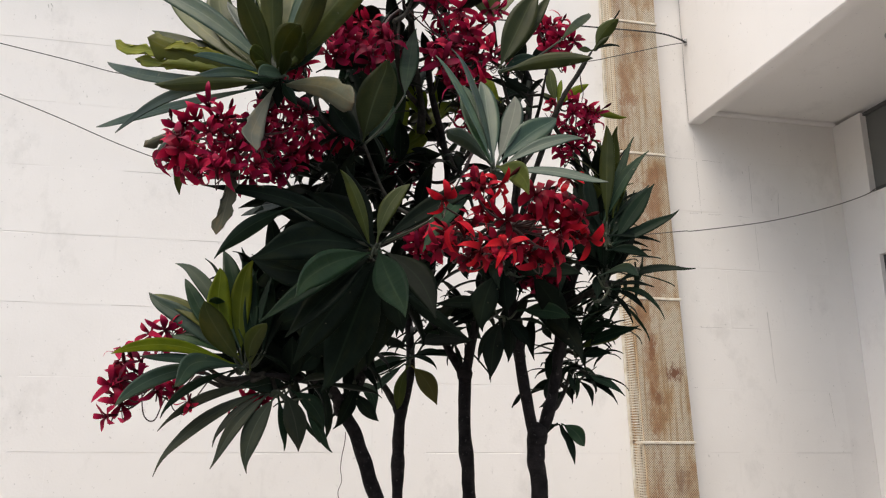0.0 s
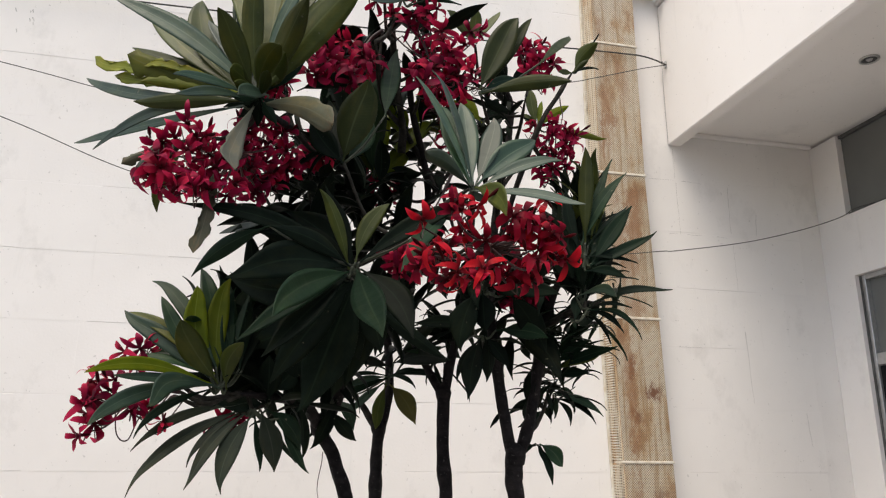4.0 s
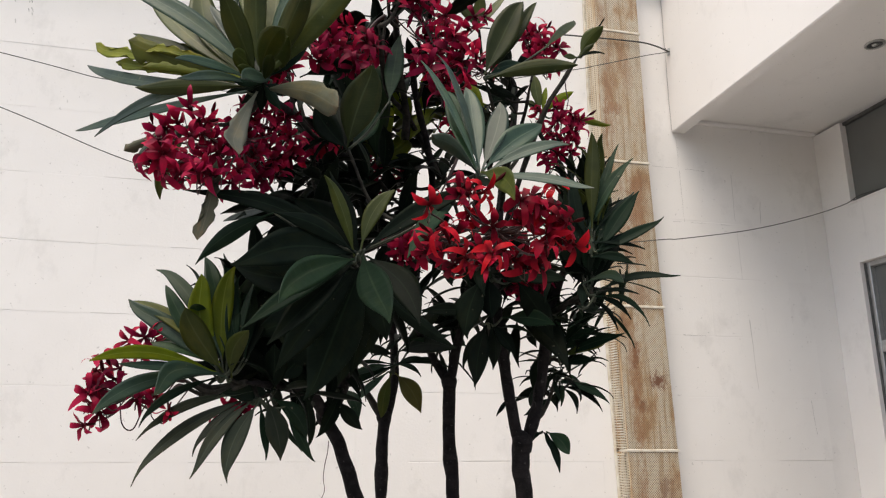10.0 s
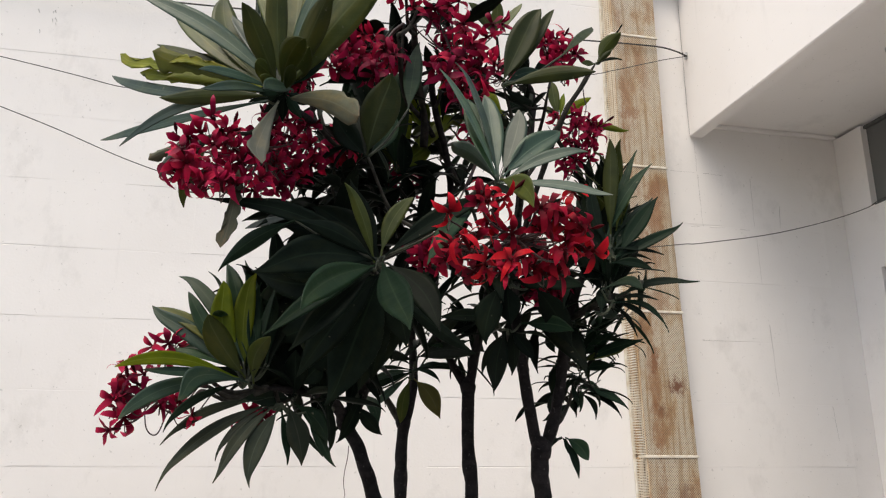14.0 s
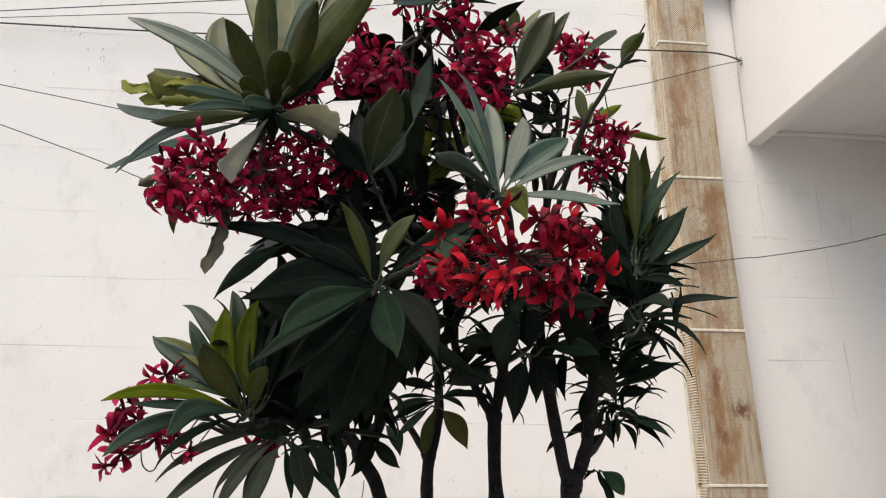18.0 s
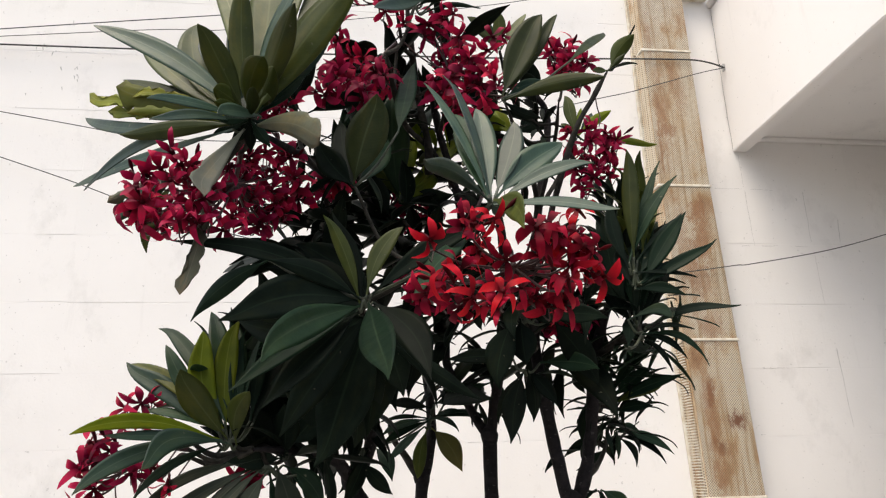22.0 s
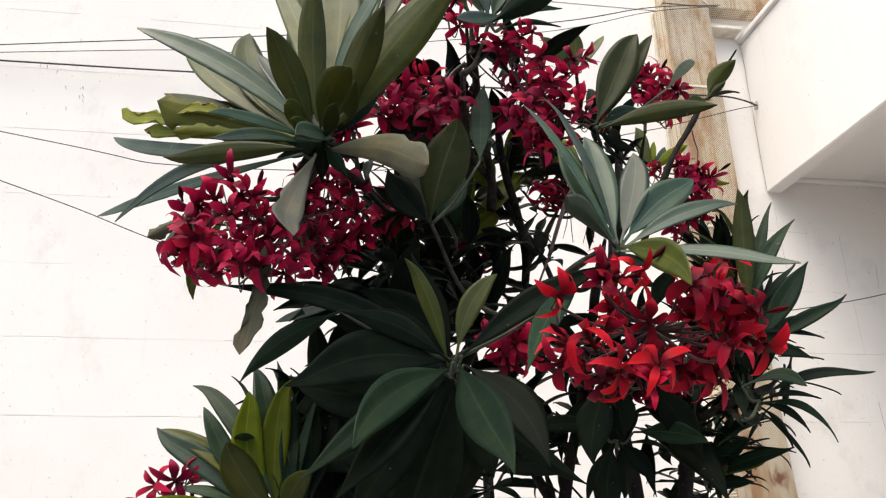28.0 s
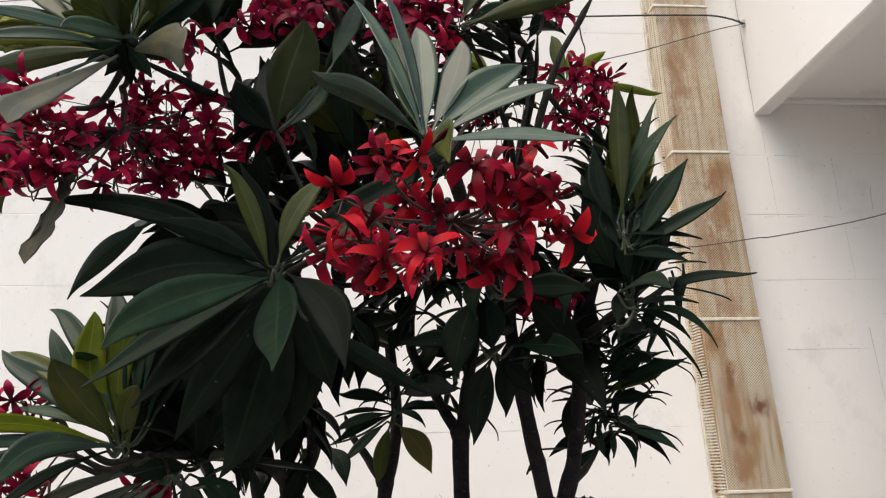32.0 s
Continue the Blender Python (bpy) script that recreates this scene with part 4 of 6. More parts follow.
rosette((0.146, 1.12, 2.142), [  # upper crown
    ("g", 85, 33, 0.334, 0.046, 0.005, -77, (-0.016, -0.003, 0.01), 0.02),
    ("v", 52, 43, 0.4, 0.044, 0.009, -60, (-0.031, -0.001, 0.004), -0.018),
    ("v", 39, 57, 0.347, 0.063, -0.008, -28, (-0.031, 0.001, 0.006), -0.027),
    ("v", 41, 66, 0.43, 0.044, 0.01, -45, (-0.003, -0.005, 0.024), 0.016),
    ("v", 32, 65, 0.504, 0.04, 0.021, -11, (0.001, -0.002, 0.028), 0.013),
    ("v", 141, 48, 0.167, 0.047, 0.007, 46, (-0.009, -0.003, 0.007), -0),
    ("v", 157, 79, 0.257, 0.045, 0.006, 36, (-0.004, 0.005, 0.015), 0.006),
    ("g", 54, 55, 0.237, 0.033, 0.005, -45, (-0.012, -0, 0.008), 0.004),
    ("g", 41, 70, 0.224, 0.027, -0.001, -18, (-0.008, 0.003, 0.016), -0.004),
])
rosette((0.146, 1.12, 2.142), [  # upper crown
    ("v", -5, 80, 0.458, 0.077, 0.001, -12, (0.005, 0.001, 0.014), 0.01),
    ("g", -124, 66, 0.297, 0.032, 0.004, 89, (0.006, -0.004, 0.015), -0.023),
    ("v", -56, 75, 0.392, 0.047, 0.006, 41, (0.01, 0.004, 0.045), 0.002),
    ("v", -33, 65, 0.266, 0.036, 0.005, 25, (0.067, 0.006, 0.183), 0.009),
    ("v", -117, 49, 0.317, 0.076, 0.006, -77, (0.009, -0.004, 0.007), 0.012),
    ("v", -150, 46, 0.203, 0.054, 0.015, -55, (0.008, 0.001, 0.014), 0.008),
    ("v", -164, 14, 0.148, 0.047, 0.014, -23, (-0.006, -0.002, 0.005), 0.01),
    ("m", -64, 58, 0.332, 0.047, -0.002, 81, (0.012, 0.004, 0.012), -0.01),
])
rosette((0.146, 1.12, 2.134), [  # upper side
    ("e", 54, 21, 0.453, 0.033, 0.016, -89, (-0.037, -0, 0.001), 0.008),
    ("e", 62, 24, 0.301, 0.071, -0.007, 83, (-0.034, 0.002, 0.005), 0.002),
    ("v", 58, 28, 0.331, 0.025, 0.005, -74, (-0.033, 0.004, 0.012), 0.005),
    ("e", 54, 19, 0.373, 0.031, 0.008, -91, (-0.036, 0.002, 0.001), -0.002),
    ("e", 69, 14, 0.222, 0.026, -0.003, 76, (-0.031, 0.004, 0.004), -0.003),
    ("e", 64, 24, 0.249, 0.029, 0.011, -84, (-0.033, -0.001, 0.006), 0.007),
    ("o", 53, 33, 0.255, 0.042, 0.003, -81, (-0.028, 0.003, 0.007), -0.006),
    ("g", 133, -10, 0.179, 0.022, -0.003, -73, (-0.016, -0.001, 0.009), 0.009),
    ("g", 136, -21, 0.186, 0.024, 0.005, -64, (-0.014, 0.004, -0), 0.01),
])
rosette((0.146, 1.12, 2.134), [  # upper side
    ("g", 49, 19, 0.525, 0.028, 0.026, -79, (-0.034, 0.004, -0.006), -0.032),
    ("v", 69, 2, 0.239, 0.032, -0.008, 71, (-0.02, -0.004, -0.007), -0.003),
    ("g", 60, -9, 0.371, 0.027, 0.025, -87, (-0.015, -0.004, -0.009), 0.026),
    ("g", 49, 2, 0.511, 0.024, 0.019, -85, (-0.029, -0.003, -0.018), -0.008),
    ("p", 174, -42, 0.346, 0.044, -0.008, -27, (-0.005, 0.005, -0.006), 0.003),
    ("b", -147, -27, 0.267, 0.059, 0.01, -83, (0.005, -0.001, -0.009), 0.016),
    ("g", 160, -24, 0.164, 0.03, -0.001, -65, (0.019, 0.001, 0.012), 0.004),
])
rosette((0.049, 1.2, 2.076), [  # under upper
    ("r", 172, -66, 0.239, 0.036, -0.004, 1, (0.022, -0.002, -0.043), -0.004),
    ("g", 90, -43, 0.141, 0.036, 0.001, 75, (-0.032, 0, -0.005), -0.005),
    ("r", 89, -28, 0.135, 0.026, 0, 73, (-0.036, -0.001, -0.006), -0.002),
    ("v", 88, -71, 0.143, 0.026, -0, -94, (-0.039, -0.002, -0.026), 0.013),
])
rosette((0.559, 1.04, 1.953), [  # front right
    ("g", 50, 65, 0.286, 0.023, 0.005, -28, (-0.003, 0.001, 0.015), 0.007),
    ("g", 26, 69, 0.306, 0.02, 0.008, -2, (-0.001, 0.001, 0.017), 0.003),
    ("m", 13, 62, 0.257, 0.038, 0.008, -25, (-0.003, 0.004, 0.011), -0.007),
    ("g", 0, 70, 0.224, 0.046, 0.002, -11, (0.002, 0.002, 0.014), -0),
    ("g", -57, 68, 0.174, 0.046, -0.001, 31, (0.009, 0.004, 0.016), 0.004),
    ("g", -83, 41, 0.172, 0.05, 0.002, 76, (0.012, 0.004, 0.014), -0.01),
    ("g", -99, 23, 0.176, 0.031, 0.003, 67, (0.015, 0.005, 0.008), -0.012),
    ("g", 144, -5, 0.225, 0.03, 0.013, 66, (-0.001, 0.002, 0.006), -0.018),
    ("v", -178, -30, 0.205, 0.04, -0.005, 67, (0.004, -0.003, 0.006), -0.012),
])
rosette((0.559, 1.04, 1.953), [  # front right
    ("g", -137, -18, 0.235, 0.022, -0.004, 61, (0.005, 0.004, 0.001), -0.017),
    ("d", -179, -30, 0.109, 0.018, -0.004, 36, (0.002, 0.004, 0.002), 0.002),
])
rosette((0.351, 1.2, 1.829), [  # centre
    ("v", 108, 68, 0.174, 0.027, -0, 70, (-0.006, 0.001, -0.007), -0.006),
    ("d", 74, 70, 0.191, 0.024, -0.002, -78, (-0.003, 0.002, -0.004), 0.016),
    ("v", -87, 65, 0.147, 0.036, 0.003, 77, (0.006, -0.003, 0.008), -0.012),
    ("g", 37, 3, 0.178, 0.019, 0, -76, (-0.167, 0.008, 0.084), 0.002),
    ("d", 90, 17, 0.353, 0.037, 0.001, -89, (-0.008, 0.001, 0.001), 0.034),
    ("d", 106, 19, 0.179, 0.038, 0.002, 86, (-0.005, -0.002, -0.001), -0.016),
    ("k", 54, -24, 0.205, 0.036, -0.004, 71, (-0.167, -0.01, 0.069), -0.012),
    ("d", 105, -13, 0.246, 0.077, -0.001, -86, (-0.006, 0.004, -0.002), 0.029),
    ("m", 147, -25, 0.297, 0.055, -0.01, -65, (-0.004, 0.005, -0.011), 0.015),
])
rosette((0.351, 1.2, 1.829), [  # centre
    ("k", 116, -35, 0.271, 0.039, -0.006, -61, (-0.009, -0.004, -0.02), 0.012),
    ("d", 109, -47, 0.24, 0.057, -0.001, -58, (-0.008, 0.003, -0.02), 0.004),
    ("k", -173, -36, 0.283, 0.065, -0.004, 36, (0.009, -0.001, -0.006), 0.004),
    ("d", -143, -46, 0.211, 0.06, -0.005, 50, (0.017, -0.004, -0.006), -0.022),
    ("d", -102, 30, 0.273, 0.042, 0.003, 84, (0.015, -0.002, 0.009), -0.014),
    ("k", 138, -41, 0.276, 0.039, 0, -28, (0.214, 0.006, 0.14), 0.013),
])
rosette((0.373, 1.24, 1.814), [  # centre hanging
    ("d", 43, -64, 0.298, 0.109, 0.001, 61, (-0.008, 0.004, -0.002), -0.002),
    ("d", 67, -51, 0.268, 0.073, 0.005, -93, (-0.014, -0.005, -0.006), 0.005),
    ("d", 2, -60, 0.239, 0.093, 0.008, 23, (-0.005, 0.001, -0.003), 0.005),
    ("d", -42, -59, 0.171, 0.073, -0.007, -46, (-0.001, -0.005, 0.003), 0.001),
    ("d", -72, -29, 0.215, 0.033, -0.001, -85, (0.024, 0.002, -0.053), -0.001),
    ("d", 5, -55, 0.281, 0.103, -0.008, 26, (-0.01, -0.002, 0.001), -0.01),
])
rosette((0.106, 1.385, 1.598), [  # lower left
    ("y", 77, 76, 0.199, 0.05, -0.003, -69, (-0.016, 0.004, 0.025), -0.023),
    ("y", -1, 85, 0.219, 0.045, 0, -1, (-0.01, 0.005, 0.022), -0.01),
    ("m", 73, 54, 0.209, 0.035, 0.002, -65, (-0.025, 0, 0.025), -0.009),
    ("g", 82, 34, 0.246, 0.043, 0.003, -77, (-0.018, 0.005, 0.012), 0.011),
    ("v", 72, 35, 0.238, 0.032, 0.014, -66, (-0.024, -0.004, 0.024), 0.015),
    ("v", 136, 44, 0.166, 0.055, 0.011, 63, (-0.006, 0.001, 0.006), 0.003),
    ("m", 57, 49, 0.277, 0.034, 0.015, -59, (-0.013, -0.003, 0.04), 0.012),
    ("m", 31, 62, 0.281, 0.045, 0.016, -15, (-0.001, 0.001, 0.033), -0.001),
    ("k", 23, 61, 0.265, 0.033, 0.016, -16, (0.017, -0.005, 0.057), 0.005),
])
rosette((0.106, 1.385, 1.598), [  # lower left
    ("y", 132, 1, 0.28, 0.03, -0.011, -71, (-0.018, 0.004, 0.004), 0.032),
    ("g", 128, 0, 0.217, 0.023, -0.007, -59, (-0.015, -0.002, 0.003), 0.01),
    ("m", 86, 16, 0.151, 0.021, 0.006, -57, (-0.025, 0.005, 0.021), 0.007),
    ("g", 135, -18, 0.28, 0.037, -0.006, -50, (-0.026, 0.004, 0.002), 0.032),
    ("g", 146, -15, 0.205, 0.044, -0.008, -52, (0.001, -0.001, -0.004), 0.049),
    ("k", 123, -32, 0.185, 0.022, 0, -46, (-0.021, -0, -0.006), 0.019),
    ("v", -161, 45, 0.127, 0.039, 0.003, -32, (0.011, 0, -0.006), 0.016),
    ("k", 6, 80, 0.202, 0.032, 0.001, 11, (0.008, 0.001, 0.024), -0.005),
    ("k", -47, 76, 0.206, 0.018, 0.005, 20, (0.011, 0.001, 0.024), -0.003),
])
rosette((0.106, 1.385, 1.598), [  # lower left
    ("k", 6, 60, 0.268, 0.034, 0.009, 10, (0.034, 0.001, 0.038), 0.007),
    ("d", -13, 51, 0.282, 0.044, 0.008, 11, (0.04, 0.001, 0.034), 0.003),
])
rosette((0.174, 1.42, 1.555), [  # lower left skirt
    ("s", 109, -36, 0.281, 0.029, 0.002, -58, (-0.02, 0.004, -0), 0.023),
    ("s", 111, -25, 0.219, 0.023, 0.003, -61, (-0.043, 0, 0.008), 0.02),
    ("s", 110, -44, 0.158, 0.018, 0.002, -54, (-0.021, -0.001, -0.005), 0.012),
    ("s", 120, -52, 0.201, 0.03, 0.004, -49, (-0.011, 0.002, -0.005), 0.016),
    ("s", 122, -66, 0.175, 0.044, 0.001, -57, (0.002, -0.003, -0.009), 0.015),
    ("s", -87, -73, 0.135, 0.049, 0.001, 86, (0.015, -0.002, 0), -0.006),
    ("k", -70, -45, 0.121, 0.047, 0.008, 70, (0.028, 0, 0), -0.011),
    ("k", -47, -51, 0.15, 0.024, -0.004, -74, (0.055, -0.005, -0.019), -0.001),
    ("k", -92, -79, 0.119, 0.019, 0, 69, (0.003, 0.001, -0.011), -0.001),
])
rosette((0.174, 1.42, 1.555), [  # lower left skirt
    ("k", -37, -41, 0.131, 0.011, -0.003, -53, (0.042, 0.001, -0.024), -0.007),
    ("s", 105, -12, 0.083, 0.019, 0.001, -56, (-0.008, 0.001, 0.014), 0.006),
])
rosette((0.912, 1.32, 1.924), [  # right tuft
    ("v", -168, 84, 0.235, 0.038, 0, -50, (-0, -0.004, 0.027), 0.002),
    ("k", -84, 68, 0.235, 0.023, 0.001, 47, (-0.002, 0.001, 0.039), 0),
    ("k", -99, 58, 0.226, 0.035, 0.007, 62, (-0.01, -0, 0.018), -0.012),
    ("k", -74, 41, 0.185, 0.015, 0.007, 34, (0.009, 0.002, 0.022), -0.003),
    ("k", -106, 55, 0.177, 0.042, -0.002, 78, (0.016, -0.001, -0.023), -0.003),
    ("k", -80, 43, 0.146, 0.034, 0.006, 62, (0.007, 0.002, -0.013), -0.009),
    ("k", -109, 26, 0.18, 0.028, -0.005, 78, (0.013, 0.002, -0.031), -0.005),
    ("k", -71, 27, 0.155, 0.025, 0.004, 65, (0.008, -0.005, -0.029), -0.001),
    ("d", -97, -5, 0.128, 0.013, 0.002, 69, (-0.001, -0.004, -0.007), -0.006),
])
rosette((0.912, 1.32, 1.924), [  # right tuft
    ("k", -103, -9, 0.101, 0.025, -0.003, 87, (-0.002, 0.002, -0.041), -0.011),
    ("d", 14, 76, 0.179, 0.036, 0, -11, (-0.013, -0.003, 0.003), -0.013),
    ("d", 5, 69, 0.109, 0.035, 0.004, -20, (-0.009, 0.001, -0.032), -0.008),
])
rosette((0.936, 1.37, 1.804), [  # right tuft low
    ("k", -110, 8, 0.198, 0.023, 0.002, 65, (0.005, -0.002, 0.009), -0.023),
    ("d", -112, -1, 0.103, 0.013, 0.003, 61, (-0.001, -0.001, -0), -0.012),
    ("k", -93, -24, 0.151, 0.017, 0.005, 77, (-0.004, -0.002, -0.005), -0.029),
    ("d", -83, -27, 0.11, 0.017, 0.003, 84, (-0.001, -0.001, -0.004), -0.013),
    ("d", -68, -42, 0.103, 0.013, -0.002, -78, (-0.003, 0.001, -0.01), 0.011),
    ("g", -159, -9, 0.128, 0.026, -0.006, 63, (-0.031, -0.002, 0.025), -0.027),
    ("k", -48, 11, 0.123, 0.03, -0.003, 71, (-0.043, -0.001, -0.036), -0.001),
    ("d", -28, 41, 0.127, 0.031, 0.003, 28, (-0.038, -0.005, -0.033), -0.001),
])
rosette((0.937, 1.62, 1.691), [  # right mid
    ("k", -127, 40, 0.154, 0.031, 0, 90, (0.01, 0.001, 0.018), -0.018),
    ("k", -117, 35, 0.115, 0.034, -0.004, 84, (0.01, 0.002, 0.009), -0.003),
    ("k", -133, 15, 0.179, 0.031, -0.007, 77, (0.009, -0.002, -0.004), -0.011),
    ("v", -125, 14, 0.12, 0.026, -0, 75, (0.007, -0.003, -0.008), -0.009),
    ("k", -104, 7, 0.093, 0.029, -0.001, 75, (0.009, 0.003, -0.025), -0.007),
    ("k", 117, -79, 0.144, 0.04, -0.001, -31, (0.004, -0.008, 0.175), 0.002),
    ("d", -156, -40, 0.242, 0.068, 0.014, 44, (-0.116, -0.002, 0.102), -0.02),
    ("d", 80, -80, 0.128, 0.037, 0.008, -53, (-0.044, -0.004, 0.014), 0.006),
])
rosette((1.001, 1.78, 1.622), [  # right low
    ("k", -102, -22, 0.151, 0.028, 0.003, 68, (0.001, -0.002, 0.01), -0.014),
    ("d", -103, -29, 0.14, 0.022, 0.001, 68, (-0.003, -0.002, -0), -0.021),
    ("d", -121, -59, 0.087, 0.019, 0, 55, (0.003, 0.003, -0.002), -0.019),
    ("k", -89, -7, 0.072, 0.031, 0.002, 78, (-0.002, -0.001, 0.013), -0.009),
    ("d", 71, -80, 0.061, 0.023, 0.005, -55, (-0.001, -0.003, -0), 0.003),
    ("d", 96, -55, 0.061, 0.013, -0.001, -56, (-0.157, 0.004, -0.034), -0.003),
    ("k", 75, -34, 0.096, 0.027, -0, -55, (-0.025, -0, -0.03), -0.001),
    ("d", 76, -27, 0.111, 0.023, 0.005, -79, (-0.039, -0.004, 0.002), 0.006),
])
rosette((0.898, 1.65, 1.493), [  # right sprout
    ("m", -141, -41, 0.086, 0.039, -0.003, 59, (0.008, 0, 0), -0.011),
    ("k", -138, -70, 0.105, 0.021, -0.001, 50, (0.007, -0.003, -0.003), -0.006),
    ("k", -137, -68, 0.048, 0.016, 0, 33, (0.003, 0.003, -0.001), -0.003),
    ("k", 85, -40, 0.034, 0.009, 0.002, -70, (-0.003, -0.002, -0), 0.003),
])
rosette((0.708, 1.5, 1.747), [  # inner right
    ("d", 141, -66, 0.168, 0.052, 0.002, -19, (-0.002, 0.003, -0.004), 0.008),
    ("d", 91, -59, 0.125, 0.022, 0.004, -60, (-0.003, 0.001, -0.006), 0.008),
    ("d", -23, -62, 0.119, 0.043, -0.002, -38, (0.006, -0.002, -0), 0.008),
    ("d", 89, -1, 0.146, 0.035, 0.002, -80, (-0.025, -0.004, 0.025), 0.006),
    ("d", -93, -51, 0.097, 0.035, -0.001, 92, (0.01, 0.003, 0.001), -0.002),
    ("k", -134, -11, 0.143, 0.043, -0.013, 81, (0.036, -0.002, 0.016), -0.011),
])
rosette((0.65, 1.3, 2.303), [  # upper right
    ("q", -102, 66, 0.224, 0.069, -0.001, 86, (-0.002, -0.002, 0.005), -0),
    ("q", -90, 60, 0.253, 0.032, -0.001, 77, (0.008, -0.001, 0.009), 0.004),
    ("q", -112, 5, 0.215, 0.039, 0.008, -81, (0.004, -0.001, -0.004), 0.014),
    ("v", -44, 40, 0.313, 0.025, 0.006, 46, (0.155, -0.002, 0.098), -0.003),
    ("k", -69, 24, 0.163, 0.03, 0.008, 73, (0.003, -0.003, -0.001), -0.017),
    ("d", -65, -7, 0.109, 0.022, -0.008, -54, (-0.001, 0.004, -0.002), -0.008),
])
rosette((0.694, 1.5, 2.554), [  # behind top right
    ("v", 94, 54, 0.119, 0.035, -0.001, -94, (-0.004, 0.005, 0.006), 0.003),
    ("v", -170, 79, 0.102, 0.034, 0.002, -35, (-0.003, -0.001, 0.003), -0),
    ("v", -93, 56, 0.132, 0.026, 0.001, 61, (0.004, 0.004, 0.006), -0.004),
    ("m", 98, 75, 0.073, 0.019, -0, 68, (-0.002, 0.002, 0.005), 0.002),
])
rosette((0.469, 1.38, 2.587), [  # top
    ("g", 95, 81, 0.221, 0.055, -0, -94, (0.001, 0.003, 0.004), 0),
    ("k", -116, 33, 0.22, 0.071, -0.001, -67, (0.004, 0.002, -0.001), -0.007),
    ("m", -90, 72, 0.228, 0.063, -0, 80, (0.003, 0, 0.002), 0.002),
    ("g", 145, -36, 0.267, 0.035, -0.006, -61, (0.024, -0.002, 0.018), -0.001),
    ("k", -82, 27, 0.169, 0.025, 0.002, 89, (0.022, -0.002, -0.015), -0.024),
    ("k", -81, 14, 0.143, 0.014, -0.001, -85, (0.024, -0.003, -0.019), 0.015),
    ("v", 99, 44, 0.222, 0.056, 0.008, 59, (-0.036, -0.004, 0.004), -0.016),
    ("m", 37, 71, 0.26, 0.052, 0.005, -48, (-0.005, 0.001, 0.005), -0.008),
    ("m", -66, 63, 0.39, 0.074, -0.001, 63, (0.002, -0.002, 0), -0.004),
])
rosette((0.923, 1.37, 2.43), [  # twig end
    ("v", -132, 46, 0.094, 0.039, 0.006, -66, (0.005, 0.003, 0.005), 0.009),
    ("v", -128, 33, 0.049, 0.014, 0.001, -66, (-0, -0.005, -0.002), 0.001),
    ("d", -119, 2, 0.065, 0.009, -0.003, 85, (0.003, 0.002, 0), -0.01),
    ("d", -150, 42, 0.085, 0.007, 0.007, -85, (0.024, 0.004, 0.034), 0.006),
    ("v", 91, -1, 0.038, 0.017, -0, -88, (-0.001, 0.001, -0.002), -0),
])
rosette((0.955, 1.73, 2.44), [  # small right
    ("v", 74, 82, 0.133, 0.035, 0.002, -91, (-0.002, -0.005, -0.001), -0.004),
    ("y", -104, 36, 0.118, 0.03, 0.001, -81, (0.005, 0.002, 0.003), 0.006),
    ("y", -79, 79, 0.089, 0.018, 0.001, 55, (0.001, -0.003, 0.002), 0),
    ("v", 64, 49, 0.064, 0.022, 0.002, -88, (0.001, 0.002, 0.001), -0.001),
    ("y", -59, 10, 0.298, 0.023, -0.004, -83, (0.049, 0, -0.001), 0.003),
    ("m", -73, 57, 0.099, 0.022, -0, 53, (0.006, 0.004, 0.004), 0.002),
])
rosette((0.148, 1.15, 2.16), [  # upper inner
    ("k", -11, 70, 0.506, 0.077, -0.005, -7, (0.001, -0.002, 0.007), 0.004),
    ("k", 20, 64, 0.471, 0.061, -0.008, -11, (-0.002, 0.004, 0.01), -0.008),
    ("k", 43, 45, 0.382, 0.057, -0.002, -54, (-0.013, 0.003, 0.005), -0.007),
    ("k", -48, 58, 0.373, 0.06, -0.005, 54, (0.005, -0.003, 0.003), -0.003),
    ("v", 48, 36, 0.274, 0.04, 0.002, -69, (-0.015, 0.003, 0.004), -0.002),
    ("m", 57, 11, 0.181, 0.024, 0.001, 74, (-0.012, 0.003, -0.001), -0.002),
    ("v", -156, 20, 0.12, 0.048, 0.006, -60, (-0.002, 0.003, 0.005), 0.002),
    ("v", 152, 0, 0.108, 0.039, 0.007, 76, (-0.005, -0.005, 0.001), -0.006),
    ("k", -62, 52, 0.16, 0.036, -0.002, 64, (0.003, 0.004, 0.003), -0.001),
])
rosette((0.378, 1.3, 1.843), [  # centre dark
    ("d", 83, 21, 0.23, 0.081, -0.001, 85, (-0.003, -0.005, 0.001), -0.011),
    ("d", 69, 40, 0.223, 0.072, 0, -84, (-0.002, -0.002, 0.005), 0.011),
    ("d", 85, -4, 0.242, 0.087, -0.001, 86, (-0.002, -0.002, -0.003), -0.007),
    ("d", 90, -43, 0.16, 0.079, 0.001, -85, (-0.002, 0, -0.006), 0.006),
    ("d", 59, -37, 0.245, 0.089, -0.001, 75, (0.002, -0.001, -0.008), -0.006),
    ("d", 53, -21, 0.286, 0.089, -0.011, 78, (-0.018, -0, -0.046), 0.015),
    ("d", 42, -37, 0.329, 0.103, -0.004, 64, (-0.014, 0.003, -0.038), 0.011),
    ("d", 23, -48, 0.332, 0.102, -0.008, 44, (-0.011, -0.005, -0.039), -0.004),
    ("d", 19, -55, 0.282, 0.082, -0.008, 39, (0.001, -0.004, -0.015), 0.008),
])
